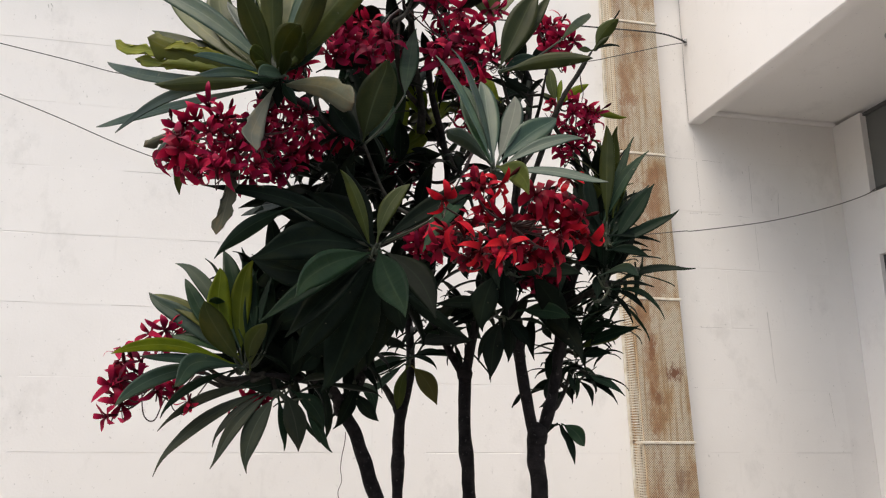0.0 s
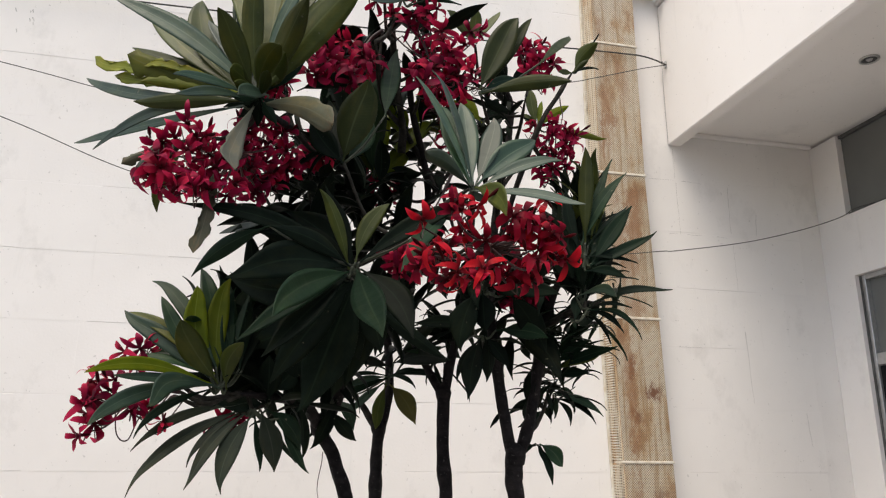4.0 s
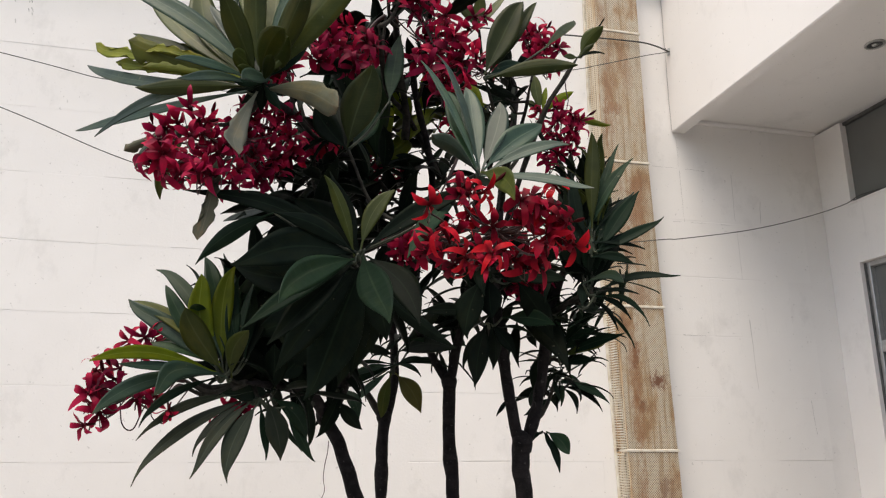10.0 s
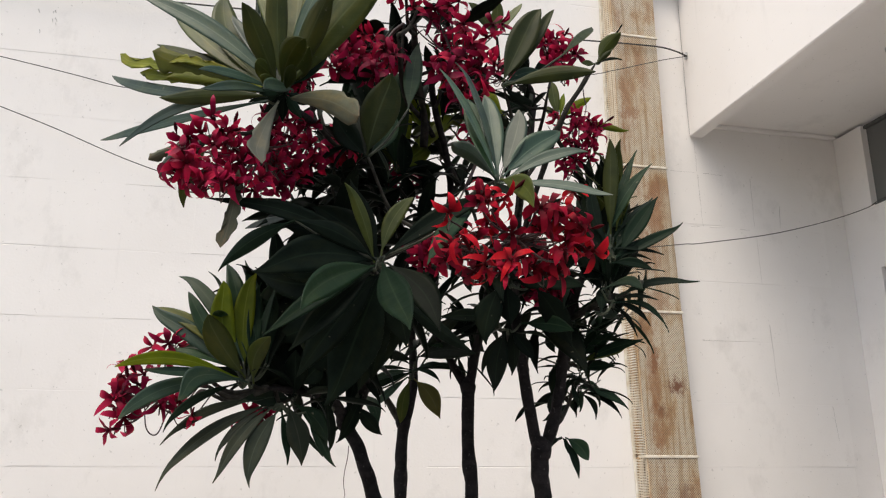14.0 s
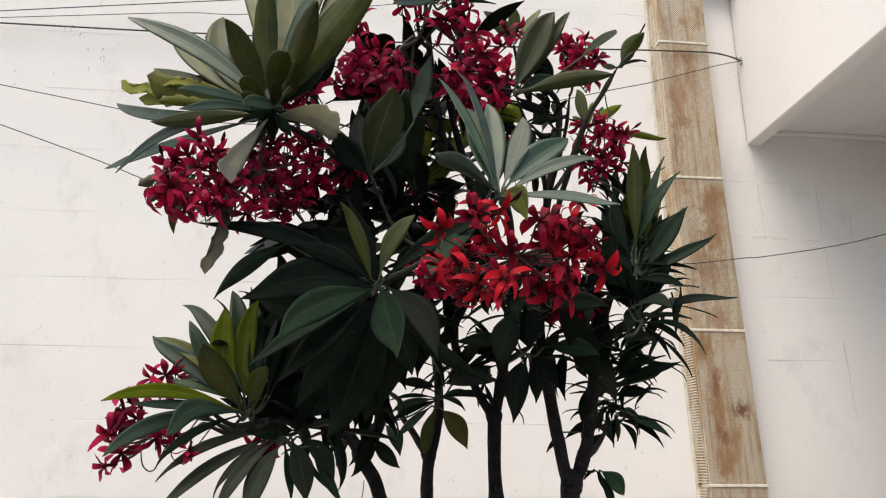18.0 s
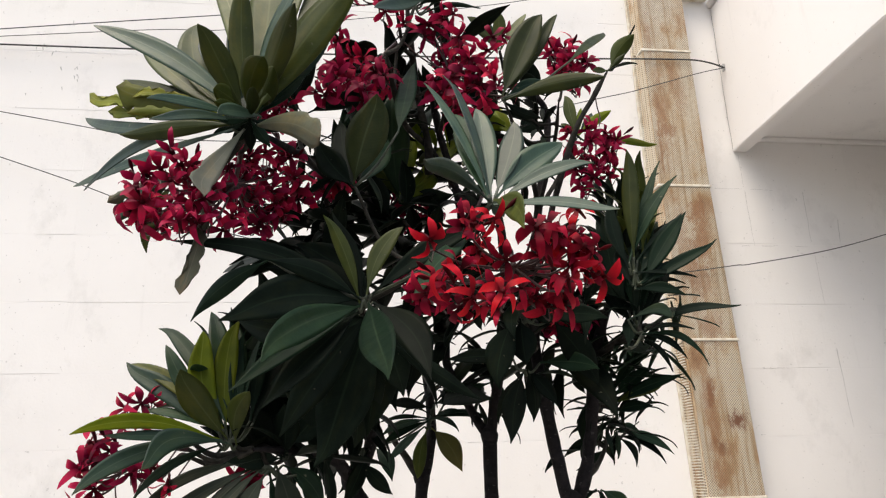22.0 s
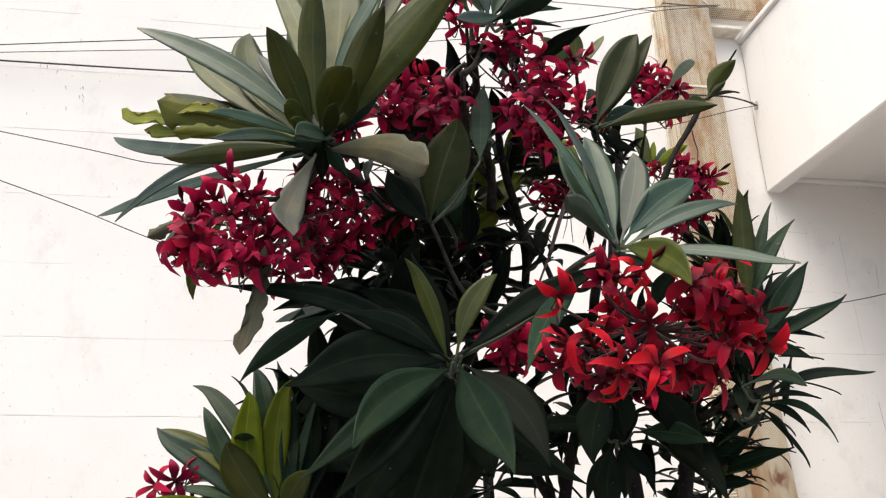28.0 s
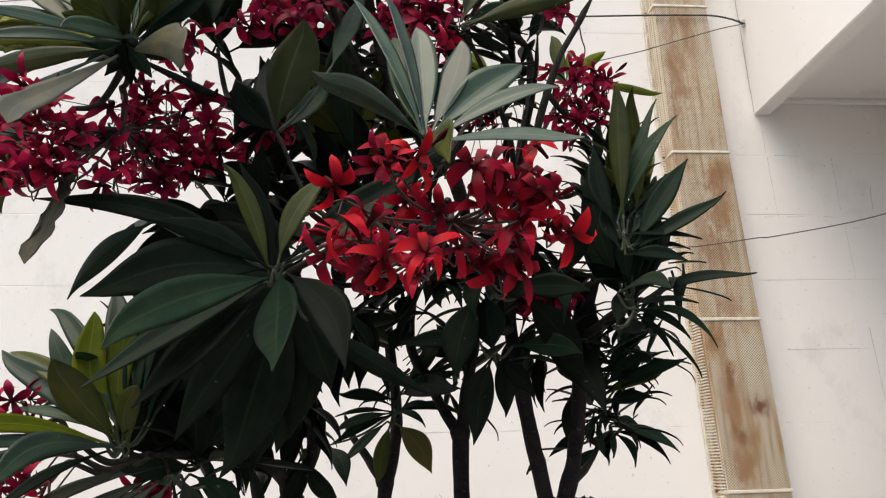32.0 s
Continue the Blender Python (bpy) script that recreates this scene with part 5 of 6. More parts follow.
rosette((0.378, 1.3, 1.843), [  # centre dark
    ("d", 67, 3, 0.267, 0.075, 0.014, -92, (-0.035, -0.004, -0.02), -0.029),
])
rosette((0.699, 1.42, 1.843), [  # under scarlet
    ("d", 85, -73, 0.151, 0.065, 0.004, -69, (-0.028, -0.004, -0.001), 0.007),
    ("d", -63, -85, 0.101, 0.061, -0.001, -52, (-0.013, -0.004, 0.002), -0.001),
    ("d", -64, -47, 0.186, 0.064, -0, -53, (0.057, 0.005, 0.002), 0.007),
    ("d", -163, -16, 0.134, 0.043, -0.012, 81, (0.002, 0.004, 0.01), -0.01),
    ("d", -135, -10, 0.166, 0.043, -0.012, 89, (0.023, -0.004, 0.007), -0.008),
])
rosette((0.334, 1.3, 2.089), [  # behind crown
    ("q", -120, 72, 0.198, 0.086, -0.001, -69, (-0.003, 0, 0.004), 0.006),
    ("d", 75, 53, 0.139, 0.055, 0.002, -88, (-0, -0.002, -0.002), -0.007),
    ("d", 17, 63, 0.233, 0.053, -0.002, -23, (-0.002, -0.002, -0.001), -0.007),
    ("k", -15, 55, 0.366, 0.047, -0.001, 0, (0.088, -0.004, 0.124), -0.001),
    ("k", -38, 51, 0.198, 0.043, 0.002, 43, (0.002, 0.001, 0.001), 0.006),
])
rosette((0.149, 1.1, 2.129), [  # upper heart
    ("v", 158, -12, 0.112, 0.024, 0.001, 62, (-0.001, 0.001, 0.002), 0.001),
    ("k", 89, -1, 0.057, 0.021, -0, 82, (-0.001, -0.001, -0.002), -0.001),
    ("k", 52, 2, 0.087, 0.021, -0, 77, (-0.001, -0.003, -0.004), 0.001),
    ("d", 37, -17, 0.068, 0.022, -0, 48, (-0, -0.002, -0.004), 0.002),
    ("d", 2, -33, 0.064, 0.022, -0.002, -10, (0, -0.004, -0.005), 0),
    ("k", -61, -46, 0.057, 0.022, 0, -67, (0.001, 0.001, -0.002), 0),
    ("d", -48, 4, 0.072, 0.022, -0, -78, (0.002, 0.002, 0), -0.001),
    ("v", -170, 13, 0.082, 0.024, -0, -20, (0, -0.001, 0.001), -0.001),
    ("k", 31, 55, 0.11, 0.024, -0, -40, (-0, -0.004, -0.001), 0.002),
])
rosette((0.149, 1.1, 2.129), [  # upper heart
    ("d", 43, 28, 0.159, 0.027, -0.002, -79, (-0.001, -0.003, -0.002), -0.002),
])
rosette((0.946, 1.42, 1.827), [  # right tuft back
    ("d", 115, 79, 0.226, 0.049, -0.001, 54, (-0.018, -0.001, 0.037), 0.014),
    ("k", 101, 89, 0.252, 0.037, 0.001, -106, (-0.006, 0.001, 0.035), -0.01),
    ("d", 92, 67, 0.185, 0.038, -0, 75, (-0.017, 0.003, 0.014), 0.004),
    ("d", -84, 87, 0.204, 0.044, 0.003, 55, (-0, -0.001, 0.013), -0.005),
    ("k", -94, 77, 0.186, 0.039, 0.001, 67, (0.005, 0.003, 0.011), -0.004),
    ("d", -77, 66, 0.205, 0.039, 0.002, 53, (0.007, 0.001, 0.008), -0.002),
    ("d", -78, 56, 0.181, 0.036, 0.002, 59, (0.007, -0.001, 0.005), -0.003),
    ("d", 72, 59, 0.134, 0.033, 0.003, -88, (-0.01, -0.001, 0.005), -0.004),
    ("k", -90, 76, 0.292, 0.029, 0.001, 58, (0.007, -0, 0.046), -0.002),
])
rosette((0.946, 1.42, 1.827), [  # right tuft back
    ("d", -14, 75, 0.15, 0.044, -0, 3, (0.001, 0.002, 0.003), -0.002),
    ("d", -89, 69, 0.227, 0.026, 0, 65, (0.011, -0.001, 0.035), -0),
])
rosette((0.535, 1.87, 1.678), [  # mid low
    ("k", 100, -4, 0.129, 0.014, 0.005, -60, (-0.003, 0.002, 0.003), 0.008),
    ("g", 119, -15, 0.146, 0.022, 0.003, -61, (-0.003, -0, -0), 0.007),
    ("k", 118, -24, 0.156, 0.025, 0.001, -60, (-0.003, -0.003, -0.004), 0.009),
    ("k", -149, -46, 0.119, 0.038, 0.004, 38, (-0.144, 0.001, -0.066), -0.012),
    ("g", 103, -41, 0.128, 0.023, -0.001, -65, (-0.013, 0.002, -0.017), 0.003),
    ("v", 122, -76, 0.128, 0.035, 0.002, -44, (-0.006, -0.004, -0.022), 0.007),
    ("o", -82, -54, 0.136, 0.055, 0.001, -79, (0.004, -0.001, -0.021), 0.012),
    ("k", -136, -21, 0.104, 0.017, 0.008, 47, (0.001, -0.001, 0.003), -0.009),
    ("k", -130, 5, 0.114, 0.016, 0.005, 65, (0.002, 0.004, 0), -0.011),
])
rosette((0.535, 1.87, 1.678), [  # mid low
    ("k", -133, -5, 0.185, 0.023, 0.002, 59, (0.006, 0.004, 0.003), -0.017),
    ("d", -159, -5, 0.289, 0.054, -0.004, 81, (0.013, -0.001, 0.039), -0.021),
    ("d", -165, 18, 0.299, 0.035, 0.022, -61, (0.017, 0.004, 0.045), 0.006),
    ("d", -155, 16, 0.256, 0.016, -0.011, 91, (0.038, 0.003, 0.038), -0.019),
    ("d", -154, 12, 0.247, 0.014, -0.003, 86, (0.037, -0.002, 0.034), -0.016),
    ("d", 144, -2, 0.21, 0.028, -0.006, -80, (0.006, -0, 0.029), 0.01),
    ("k", 129, 1, 0.106, 0.011, -0.002, -70, (0.006, -0.004, 0.01), 0.02),
])
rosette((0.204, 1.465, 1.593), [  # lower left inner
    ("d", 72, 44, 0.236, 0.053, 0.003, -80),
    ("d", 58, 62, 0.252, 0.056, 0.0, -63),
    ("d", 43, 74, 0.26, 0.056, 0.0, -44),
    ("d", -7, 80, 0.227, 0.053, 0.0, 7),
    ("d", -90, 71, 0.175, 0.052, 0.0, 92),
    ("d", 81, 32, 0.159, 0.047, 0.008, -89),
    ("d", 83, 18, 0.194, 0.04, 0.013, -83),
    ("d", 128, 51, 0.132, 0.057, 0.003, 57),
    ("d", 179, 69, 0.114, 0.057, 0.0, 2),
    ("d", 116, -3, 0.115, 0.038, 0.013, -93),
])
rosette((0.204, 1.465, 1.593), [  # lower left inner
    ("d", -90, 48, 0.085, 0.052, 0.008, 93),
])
rosette((0.687, 1.753, 1.779), [  # mid tuft
    ("k", 90, -10, 0.121, 0.022, 0.013, -97),
    ("d", 78, 10, 0.101, 0.028, 0.013, -99),
    ("k", 72, 45, 0.091, 0.035, 0.009, -93),
    ("d", 90, 84, 0.08, 0.038, 0.006, -104),
    ("k", -90, -49, 0.061, 0.022, 0.013, 106),
    ("d", 47, 58, 0.141, 0.032, 0.003, -69),
])
rosette((0.454, 1.702, 2.239), [  # behind upper
    ("m", 168, 67, 0.271, 0.09, 0.0, -176),
    ("v", 142, 54, 0.224, 0.095, 0.0, 29),
    ("v", 115, 40, 0.159, 0.096, 0.006, 53),
    ("d", 90, -5, 0.126, 0.064, 0.013, 69),
    ("y", -64, 41, 0.154, 0.043, 0.013, 86),
    ("d", -90, 6, 0.13, 0.048, 0.016, -69),
    ("d", 56, 47, 0.136, 0.042, 0.007, -86),
    ("y", -34, 66, 0.24, 0.05, 0.0, 35),
    ("y", -62, 49, 0.326, 0.067, 0.0, 29),
])
rosette((0.786, 1.732, 2.447), [  # behind right
    ("y", 90, 20, 0.121, 0.041, 0.01, 60),
    ("d", -90, 61, 0.093, 0.035, 0.003, 89),
    ("d", -90, 15, 0.121, 0.031, 0.01, -68),
    ("d", 90, -9, 0.176, 0.036, 0.014, 34),
    ("y", 43, 58, 0.134, 0.046, 0.007, -78),
    ("d", -78, -27, 0.118, 0.024, 0.01, -54),
])
rosette((0.36, 1.65, 1.596), [  # left trunk
    ("d", 90, -66, 0.134, 0.037, 0.009, -88),
    ("d", -74, -46, 0.108, 0.035, 0.012, 108),
    ("d", 54, -57, 0.096, 0.023, 0.009, 60),
    ("d", -90, 78, 0.086, 0.058, 0.0, 86),
    ("d", 90, 55, 0.168, 0.087, 0.0, -96),
])
flower_cluster((0.583, 1.020, 1.864), [  # front right
    ((0.453, 0.958, 1.859), 0.018, 0.018, 1), ((0.507, 0.952, 1.888), 0.018, 0.018, 2), ((0.529, 0.938, 1.879), 0.018, 0.018, 2), ((0.571, 0.982, 1.854), 0.018, 0.018, 1),
    ((0.475, 0.930, 1.801), 0.018, 0.018, 2), ((0.442, 0.960, 1.788), 0.018, 0.018, 2), ((0.476, 0.984, 1.772), 0.018, 0.018, 1), ((0.488, 0.935, 1.754), 0.018, 0.018, 2),
    ((0.543, 0.993, 1.785), 0.018, 0.018, 2), ((0.583, 0.997, 1.797), 0.018, 0.018, 1), ((0.549, 0.932, 1.754), 0.018, 0.018, 2), ((0.637, 0.953, 1.862), 0.018, 0.018, 2),
    ((0.634, 0.972, 1.839), 0.018, 0.018, 1), ((0.681, 0.957, 1.863), 0.018, 0.018, 2), ((0.665, 0.974, 1.837), 0.018, 0.018, 2), ((0.652, 0.939, 1.789), 0.018, 0.018, 1),
    ((0.690, 0.944, 1.847), 0.018, 0.018, 2), ((0.614, 0.937, 1.882), 0.018, 0.018, 2), ((0.706, 1.000, 1.917), 0.018, 0.018, 1), ((0.655, 1.045, 1.819), 0.018, 0.018, 2),
    ((0.662, 1.015, 1.786), 0.018, 0.018, 2), ((0.634, 1.026, 1.868), 0.018, 0.018, 1), ((0.542, 1.023, 1.863), 0.018, 0.018, 2), ((0.631, 1.035, 1.784), 0.018, 0.018, 2),
    ((0.638, 0.926, 1.867), 0.018, 0.018, 1), ((0.718, 0.987, 1.824), 0.018, 0.018, 2),
], 'scarlet', 1.02)
flower_cluster((0.124, 1.180, 2.102), [  # upper
    ((-0.045, 1.130, 2.029), 0.018, 0.018, 1), ((-0.017, 1.134, 2.045), 0.018, 0.018, 2), ((0.023, 1.115, 2.056), 0.018, 0.018, 2), ((0.017, 1.095, 2.010), 0.018, 0.018, 1),
    ((0.046, 1.106, 2.033), 0.018, 0.018, 2), ((-0.021, 1.103, 1.983), 0.018, 0.018, 2), ((0.005, 1.107, 1.973), 0.018, 0.018, 1), ((-0.027, 1.139, 1.962), 0.018, 0.018, 2),
    ((-0.001, 1.102, 1.926), 0.018, 0.018, 2), ((0.029, 1.143, 1.990), 0.018, 0.018, 1), ((0.054, 1.143, 1.967), 0.018, 0.018, 2), ((0.078, 1.133, 1.994), 0.018, 0.018, 2),
    ((0.101, 1.223, 2.047), 0.018, 0.018, 1), ((0.121, 1.280, 2.099), 0.018, 0.018, 2), ((0.148, 1.311, 2.149), 0.018, 0.018, 2), ((0.111, 1.245, 2.014), 0.018, 0.018, 1),
    ((0.133, 1.324, 2.017), 0.018, 0.018, 2), ((0.168, 1.347, 2.082), 0.018, 0.018, 2), ((0.167, 1.386, 2.155), 0.018, 0.018, 1), ((0.195, 1.367, 2.181), 0.018, 0.018, 2),
    ((0.140, 1.325, 2.070), 0.018, 0.018, 2), ((0.190, 1.414, 2.066), 0.018, 0.018, 1), ((0.161, 1.332, 2.027), 0.018, 0.018, 2), ((0.079, 1.130, 1.953), 0.018, 0.018, 2),
    ((0.051, 1.095, 1.925), 0.018, 0.018, 1), ((0.100, 1.222, 1.975), 0.018, 0.018, 2), ((0.117, 1.301, 2.163), 0.018, 0.018, 2), ((0.163, 1.395, 2.216), 0.018, 0.018, 1),
    ((0.207, 1.390, 2.137), 0.018, 0.018, 2), ((0.025, 1.145, 1.958), 0.018, 0.018, 2), ((0.090, 1.205, 2.077), 0.018, 0.018, 1), ((0.003, 1.164, 1.973), 0.018, 0.018, 2),
    ((0.052, 1.188, 2.037), 0.018, 0.018, 2), ((0.137, 1.356, 2.116), 0.018, 0.018, 1), ((0.199, 1.445, 2.126), 0.018, 0.018, 2), ((-0.043, 1.130, 1.973), 0.018, 0.018, 2),
    ((0.150, 1.427, 2.144), 0.018, 0.018, 1), ((0.183, 1.447, 2.105), 0.018, 0.018, 2), ((0.119, 1.293, 2.055), 0.018, 0.018, 2), ((0.140, 1.373, 2.064), 0.018, 0.018, 1),
    ((0.099, 1.326, 2.121), 0.018, 0.018, 2), ((0.169, 1.379, 2.062), 0.018, 0.018, 2), ((0.123, 1.306, 2.137), 0.018, 0.018, 1), ((0.191, 1.450, 2.182), 0.018, 0.018, 2),
], 'crimson', 1.07)
flower_cluster((0.300, 1.580, 2.192), [  # beside upper
    ((0.262, 1.550, 2.231), 0.018, 0.018, 1), ((0.299, 1.497, 2.184), 0.018, 0.018, 2), ((0.287, 1.532, 2.238), 0.018, 0.018, 2), ((0.315, 1.547, 2.229), 0.018, 0.018, 1),
    ((0.272, 1.504, 2.176), 0.018, 0.018, 2), ((0.250, 1.527, 2.165), 0.018, 0.018, 2),
], 'crimson', 1.22)
flower_cluster((0.019, 1.440, 1.589), [  # lower left
    ((-0.130, 1.353, 1.610), 0.018, 0.018, 1), ((-0.112, 1.372, 1.598), 0.018, 0.018, 1), ((-0.156, 1.390, 1.588), 0.018, 0.018, 1), ((-0.104, 1.385, 1.579), 0.018, 0.018, 1),
    ((-0.145, 1.396, 1.561), 0.018, 0.018, 1), ((-0.118, 1.355, 1.567), 0.018, 0.018, 1), ((-0.145, 1.371, 1.547), 0.018, 0.018, 1), ((-0.142, 1.402, 1.519), 0.018, 0.018, 1),
    ((-0.157, 1.385, 1.537), 0.018, 0.018, 1), ((-0.145, 1.377, 1.506), 0.018, 0.018, 1),
], 'crimson', 1.1)
flower_cluster((-0.005, 1.460, 1.624), [  # lower left
    ((-0.081, 1.394, 1.664), 0.018, 0.018, 1), ((-0.068, 1.429, 1.659), 0.018, 0.018, 1), ((-0.049, 1.404, 1.683), 0.018, 0.018, 1), ((-0.066, 1.371, 1.679), 0.018, 0.018, 1),
], 'crimson', 0.98)
flower_cluster((0.020, 1.440, 1.575), [  # lower left
    ((-0.038, 1.398, 1.545), 0.018, 0.018, 1), ((-0.002, 1.370, 1.536), 0.018, 0.018, 1), ((-0.052, 1.376, 1.557), 0.018, 0.018, 1), ((-0.072, 1.363, 1.544), 0.018, 0.018, 1),
    ((-0.018, 1.377, 1.555), 0.018, 0.018, 1),
], 'crimson', 0.92)
flower_cluster((0.154, 1.540, 1.569), [  # under lower left
    ((0.116, 1.469, 1.539), 0.018, 0.018, 1), ((0.127, 1.455, 1.513), 0.018, 0.018, 1), ((0.155, 1.488, 1.539), 0.018, 0.018, 1), ((0.104, 1.456, 1.543), 0.018, 0.018, 1),
    ((0.135, 1.497, 1.529), 0.018, 0.018, 1), ((0.094, 1.452, 1.497), 0.018, 0.018, 1),
], 'crimson', 0.92)
flower_cluster((0.432, 1.460, 2.536), [  # top
    ((0.294, 1.417, 2.448), 0.018, 0.018, 1), ((0.340, 1.418, 2.466), 0.018, 0.018, 2), ((0.282, 1.400, 2.387), 0.018, 0.018, 2), ((0.328, 1.413, 2.394), 0.018, 0.018, 1),
    ((0.259, 1.385, 2.352), 0.018, 0.018, 2), ((0.375, 1.414, 2.437), 0.018, 0.018, 2), ((0.406, 1.396, 2.409), 0.018, 0.018, 1), ((0.347, 1.384, 2.346), 0.018, 0.018, 2),
    ((0.295, 1.428, 2.524), 0.018, 0.018, 2), ((0.313, 1.444, 2.372), 0.018, 0.018, 1), ((0.378, 1.442, 2.402), 0.018, 0.018, 2), ((0.275, 1.482, 2.474), 0.018, 0.018, 2),
    ((0.358, 1.472, 2.453), 0.018, 0.018, 1), ((0.449, 1.510, 2.451), 0.018, 0.018, 2),
], 'crimson', 1.22)
flower_cluster((0.553, 1.460, 2.473), [  # top
    ((0.436, 1.380, 2.524), 0.018, 0.018, 1), ((0.513, 1.421, 2.581), 0.018, 0.018, 2), ((0.554, 1.386, 2.567), 0.018, 0.018, 2), ((0.566, 1.373, 2.512), 0.018, 0.018, 1),
    ((0.539, 1.429, 2.552), 0.018, 0.018, 2), ((0.583, 1.380, 2.467), 0.018, 0.018, 2), ((0.649, 1.427, 2.521), 0.018, 0.018, 1), ((0.681, 1.429, 2.547), 0.018, 0.018, 2),
    ((0.625, 1.406, 2.452), 0.018, 0.018, 2), ((0.645, 1.371, 2.384), 0.018, 0.018, 1), ((0.675, 1.374, 2.375), 0.018, 0.018, 2), ((0.567, 1.383, 2.412), 0.018, 0.018, 2),
    ((0.578, 1.393, 2.353), 0.018, 0.018, 1), ((0.605, 1.407, 2.326), 0.018, 0.018, 2), ((0.563, 1.428, 2.359), 0.018, 0.018, 2), ((0.578, 1.391, 2.282), 0.018, 0.018, 1),
    ((0.528, 1.378, 2.365), 0.018, 0.018, 2), ((0.512, 1.454, 2.424), 0.018, 0.018, 2), ((0.488, 1.428, 2.533), 0.018, 0.018, 1), ((0.606, 1.415, 2.415), 0.018, 0.018, 2),
    ((0.570, 1.463, 2.520), 0.018, 0.018, 2), ((0.649, 1.462, 2.396), 0.018, 0.018, 1), ((0.572, 1.424, 2.324), 0.018, 0.018, 2), ((0.540, 1.497, 2.532), 0.018, 0.018, 2),
    ((0.567, 1.512, 2.499), 0.018, 0.018, 1),
], 'crimson', 1.22)
flower_cluster((0.428, 1.420, 2.610), [  # top high
    ((0.350, 1.376, 2.698), 0.018, 0.018, 1), ((0.335, 1.353, 2.619), 0.018, 0.018, 2), ((0.386, 1.383, 2.629), 0.018, 0.018, 2), ((0.392, 1.340, 2.549), 0.018, 0.018, 1),
    ((0.367, 1.373, 2.663), 0.018, 0.018, 2), ((0.308, 1.376, 2.623), 0.018, 0.018, 2),
], 'crimson', 1.16)
flower_cluster((0.856, 1.500, 2.490), [  # small top right
    ((0.830, 1.463, 2.529), 0.018, 0.018, 1), ((0.845, 1.440, 2.506), 0.018, 0.018, 2), ((0.860, 1.416, 2.479), 0.018, 0.018, 2), ((0.883, 1.413, 2.479), 0.018, 0.018, 1),
    ((0.840, 1.472, 2.509), 0.018, 0.018, 2), ((0.860, 1.420, 2.421), 0.018, 0.018, 2), ((0.876, 1.478, 2.500), 0.018, 0.018, 1), ((0.800, 1.415, 2.521), 0.018, 0.018, 2),
    ((0.866, 1.457, 2.542), 0.018, 0.018, 2), ((0.876, 1.423, 2.459), 0.018, 0.018, 1), ((0.820, 1.411, 2.441), 0.018, 0.018, 2), ((0.847, 1.391, 2.479), 0.018, 0.018, 2),
], 'crimson', 1.04)
flower_cluster((0.931, 1.530, 2.265), [  # far right
    ((0.856, 1.467, 2.312), 0.014, 0.014, 1), ((0.901, 1.474, 2.334), 0.014, 0.014, 2), ((0.921, 1.463, 2.309), 0.014, 0.014, 2), ((0.871, 1.450, 2.274), 0.014, 0.014, 1),
    ((0.953, 1.469, 2.273), 0.014, 0.014, 2), ((0.945, 1.497, 2.262), 0.014, 0.014, 2), ((0.857, 1.472, 2.274), 0.014, 0.014, 1), ((0.907, 1.496, 2.249), 0.014, 0.014, 2),
    ((0.893, 1.442, 2.196), 0.014, 0.014, 2), ((0.886, 1.500, 2.270), 0.014, 0.014, 1), ((0.948, 1.493, 2.223), 0.014, 0.014, 2), ((0.881, 1.473, 2.173), 0.014, 0.014, 2),
    ((0.927, 1.471, 2.279), 0.014, 0.014, 1), ((0.957, 1.472, 2.301), 0.014, 0.014, 2), ((0.870, 1.495, 2.221), 0.014, 0.014, 2), ((0.896, 1.444, 2.285), 0.014, 0.014, 1),
], 'crimson', 1)
flower_cluster((0.764, 1.860, 2.388), [  # behind
    ((0.736, 1.809, 2.413), 0.018, 0.018, 1), ((0.766, 1.803, 2.395), 0.018, 0.018, 2), ((0.691, 1.788, 2.398), 0.018, 0.018, 2), ((0.754, 1.813, 2.436), 0.018, 0.018, 1),
    ((0.720, 1.813, 2.390), 0.018, 0.018, 2),
], 'crimson', 1.1)
flower_cluster((0.493, 1.815, 2.305), [((0.503, 1.815, 2.234), 0.088, 0.067, 25)])  # dark centre
flower_cluster((0.797, 1.815, 2.469), [((0.485, 1.342, 1.895), 0.044, 0.036, 16)])  # behind
flower_cluster((0.17, 1.36, 2.21), [((0.163, 1.3, 2.254), 0.035, 0.03, 7)])  # behind the crown
flower_cluster((0.825, 1.547, 1.841), [((0.826, 1.527, 1.851), 0.061, 0.032, 13)])  # small low
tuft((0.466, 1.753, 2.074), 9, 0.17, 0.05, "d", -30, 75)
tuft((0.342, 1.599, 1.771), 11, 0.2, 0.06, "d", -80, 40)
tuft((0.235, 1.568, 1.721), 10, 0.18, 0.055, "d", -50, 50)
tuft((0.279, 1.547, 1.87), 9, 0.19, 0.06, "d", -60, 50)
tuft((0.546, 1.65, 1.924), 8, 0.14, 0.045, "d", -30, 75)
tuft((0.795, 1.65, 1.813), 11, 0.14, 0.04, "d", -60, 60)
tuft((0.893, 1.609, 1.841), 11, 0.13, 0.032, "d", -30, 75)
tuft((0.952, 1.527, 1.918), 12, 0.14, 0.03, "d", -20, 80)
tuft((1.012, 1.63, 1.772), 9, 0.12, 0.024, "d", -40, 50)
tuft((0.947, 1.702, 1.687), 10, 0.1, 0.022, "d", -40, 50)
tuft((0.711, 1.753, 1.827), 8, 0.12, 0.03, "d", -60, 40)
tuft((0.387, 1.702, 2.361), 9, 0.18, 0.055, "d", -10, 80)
tuft((0.566, 1.804, 2.39), 9, 0.13, 0.035, "y", -30, 70)
tuft((0.44, 1.65, 2.473), 8, 0.17, 0.045, "d", 0, 80)
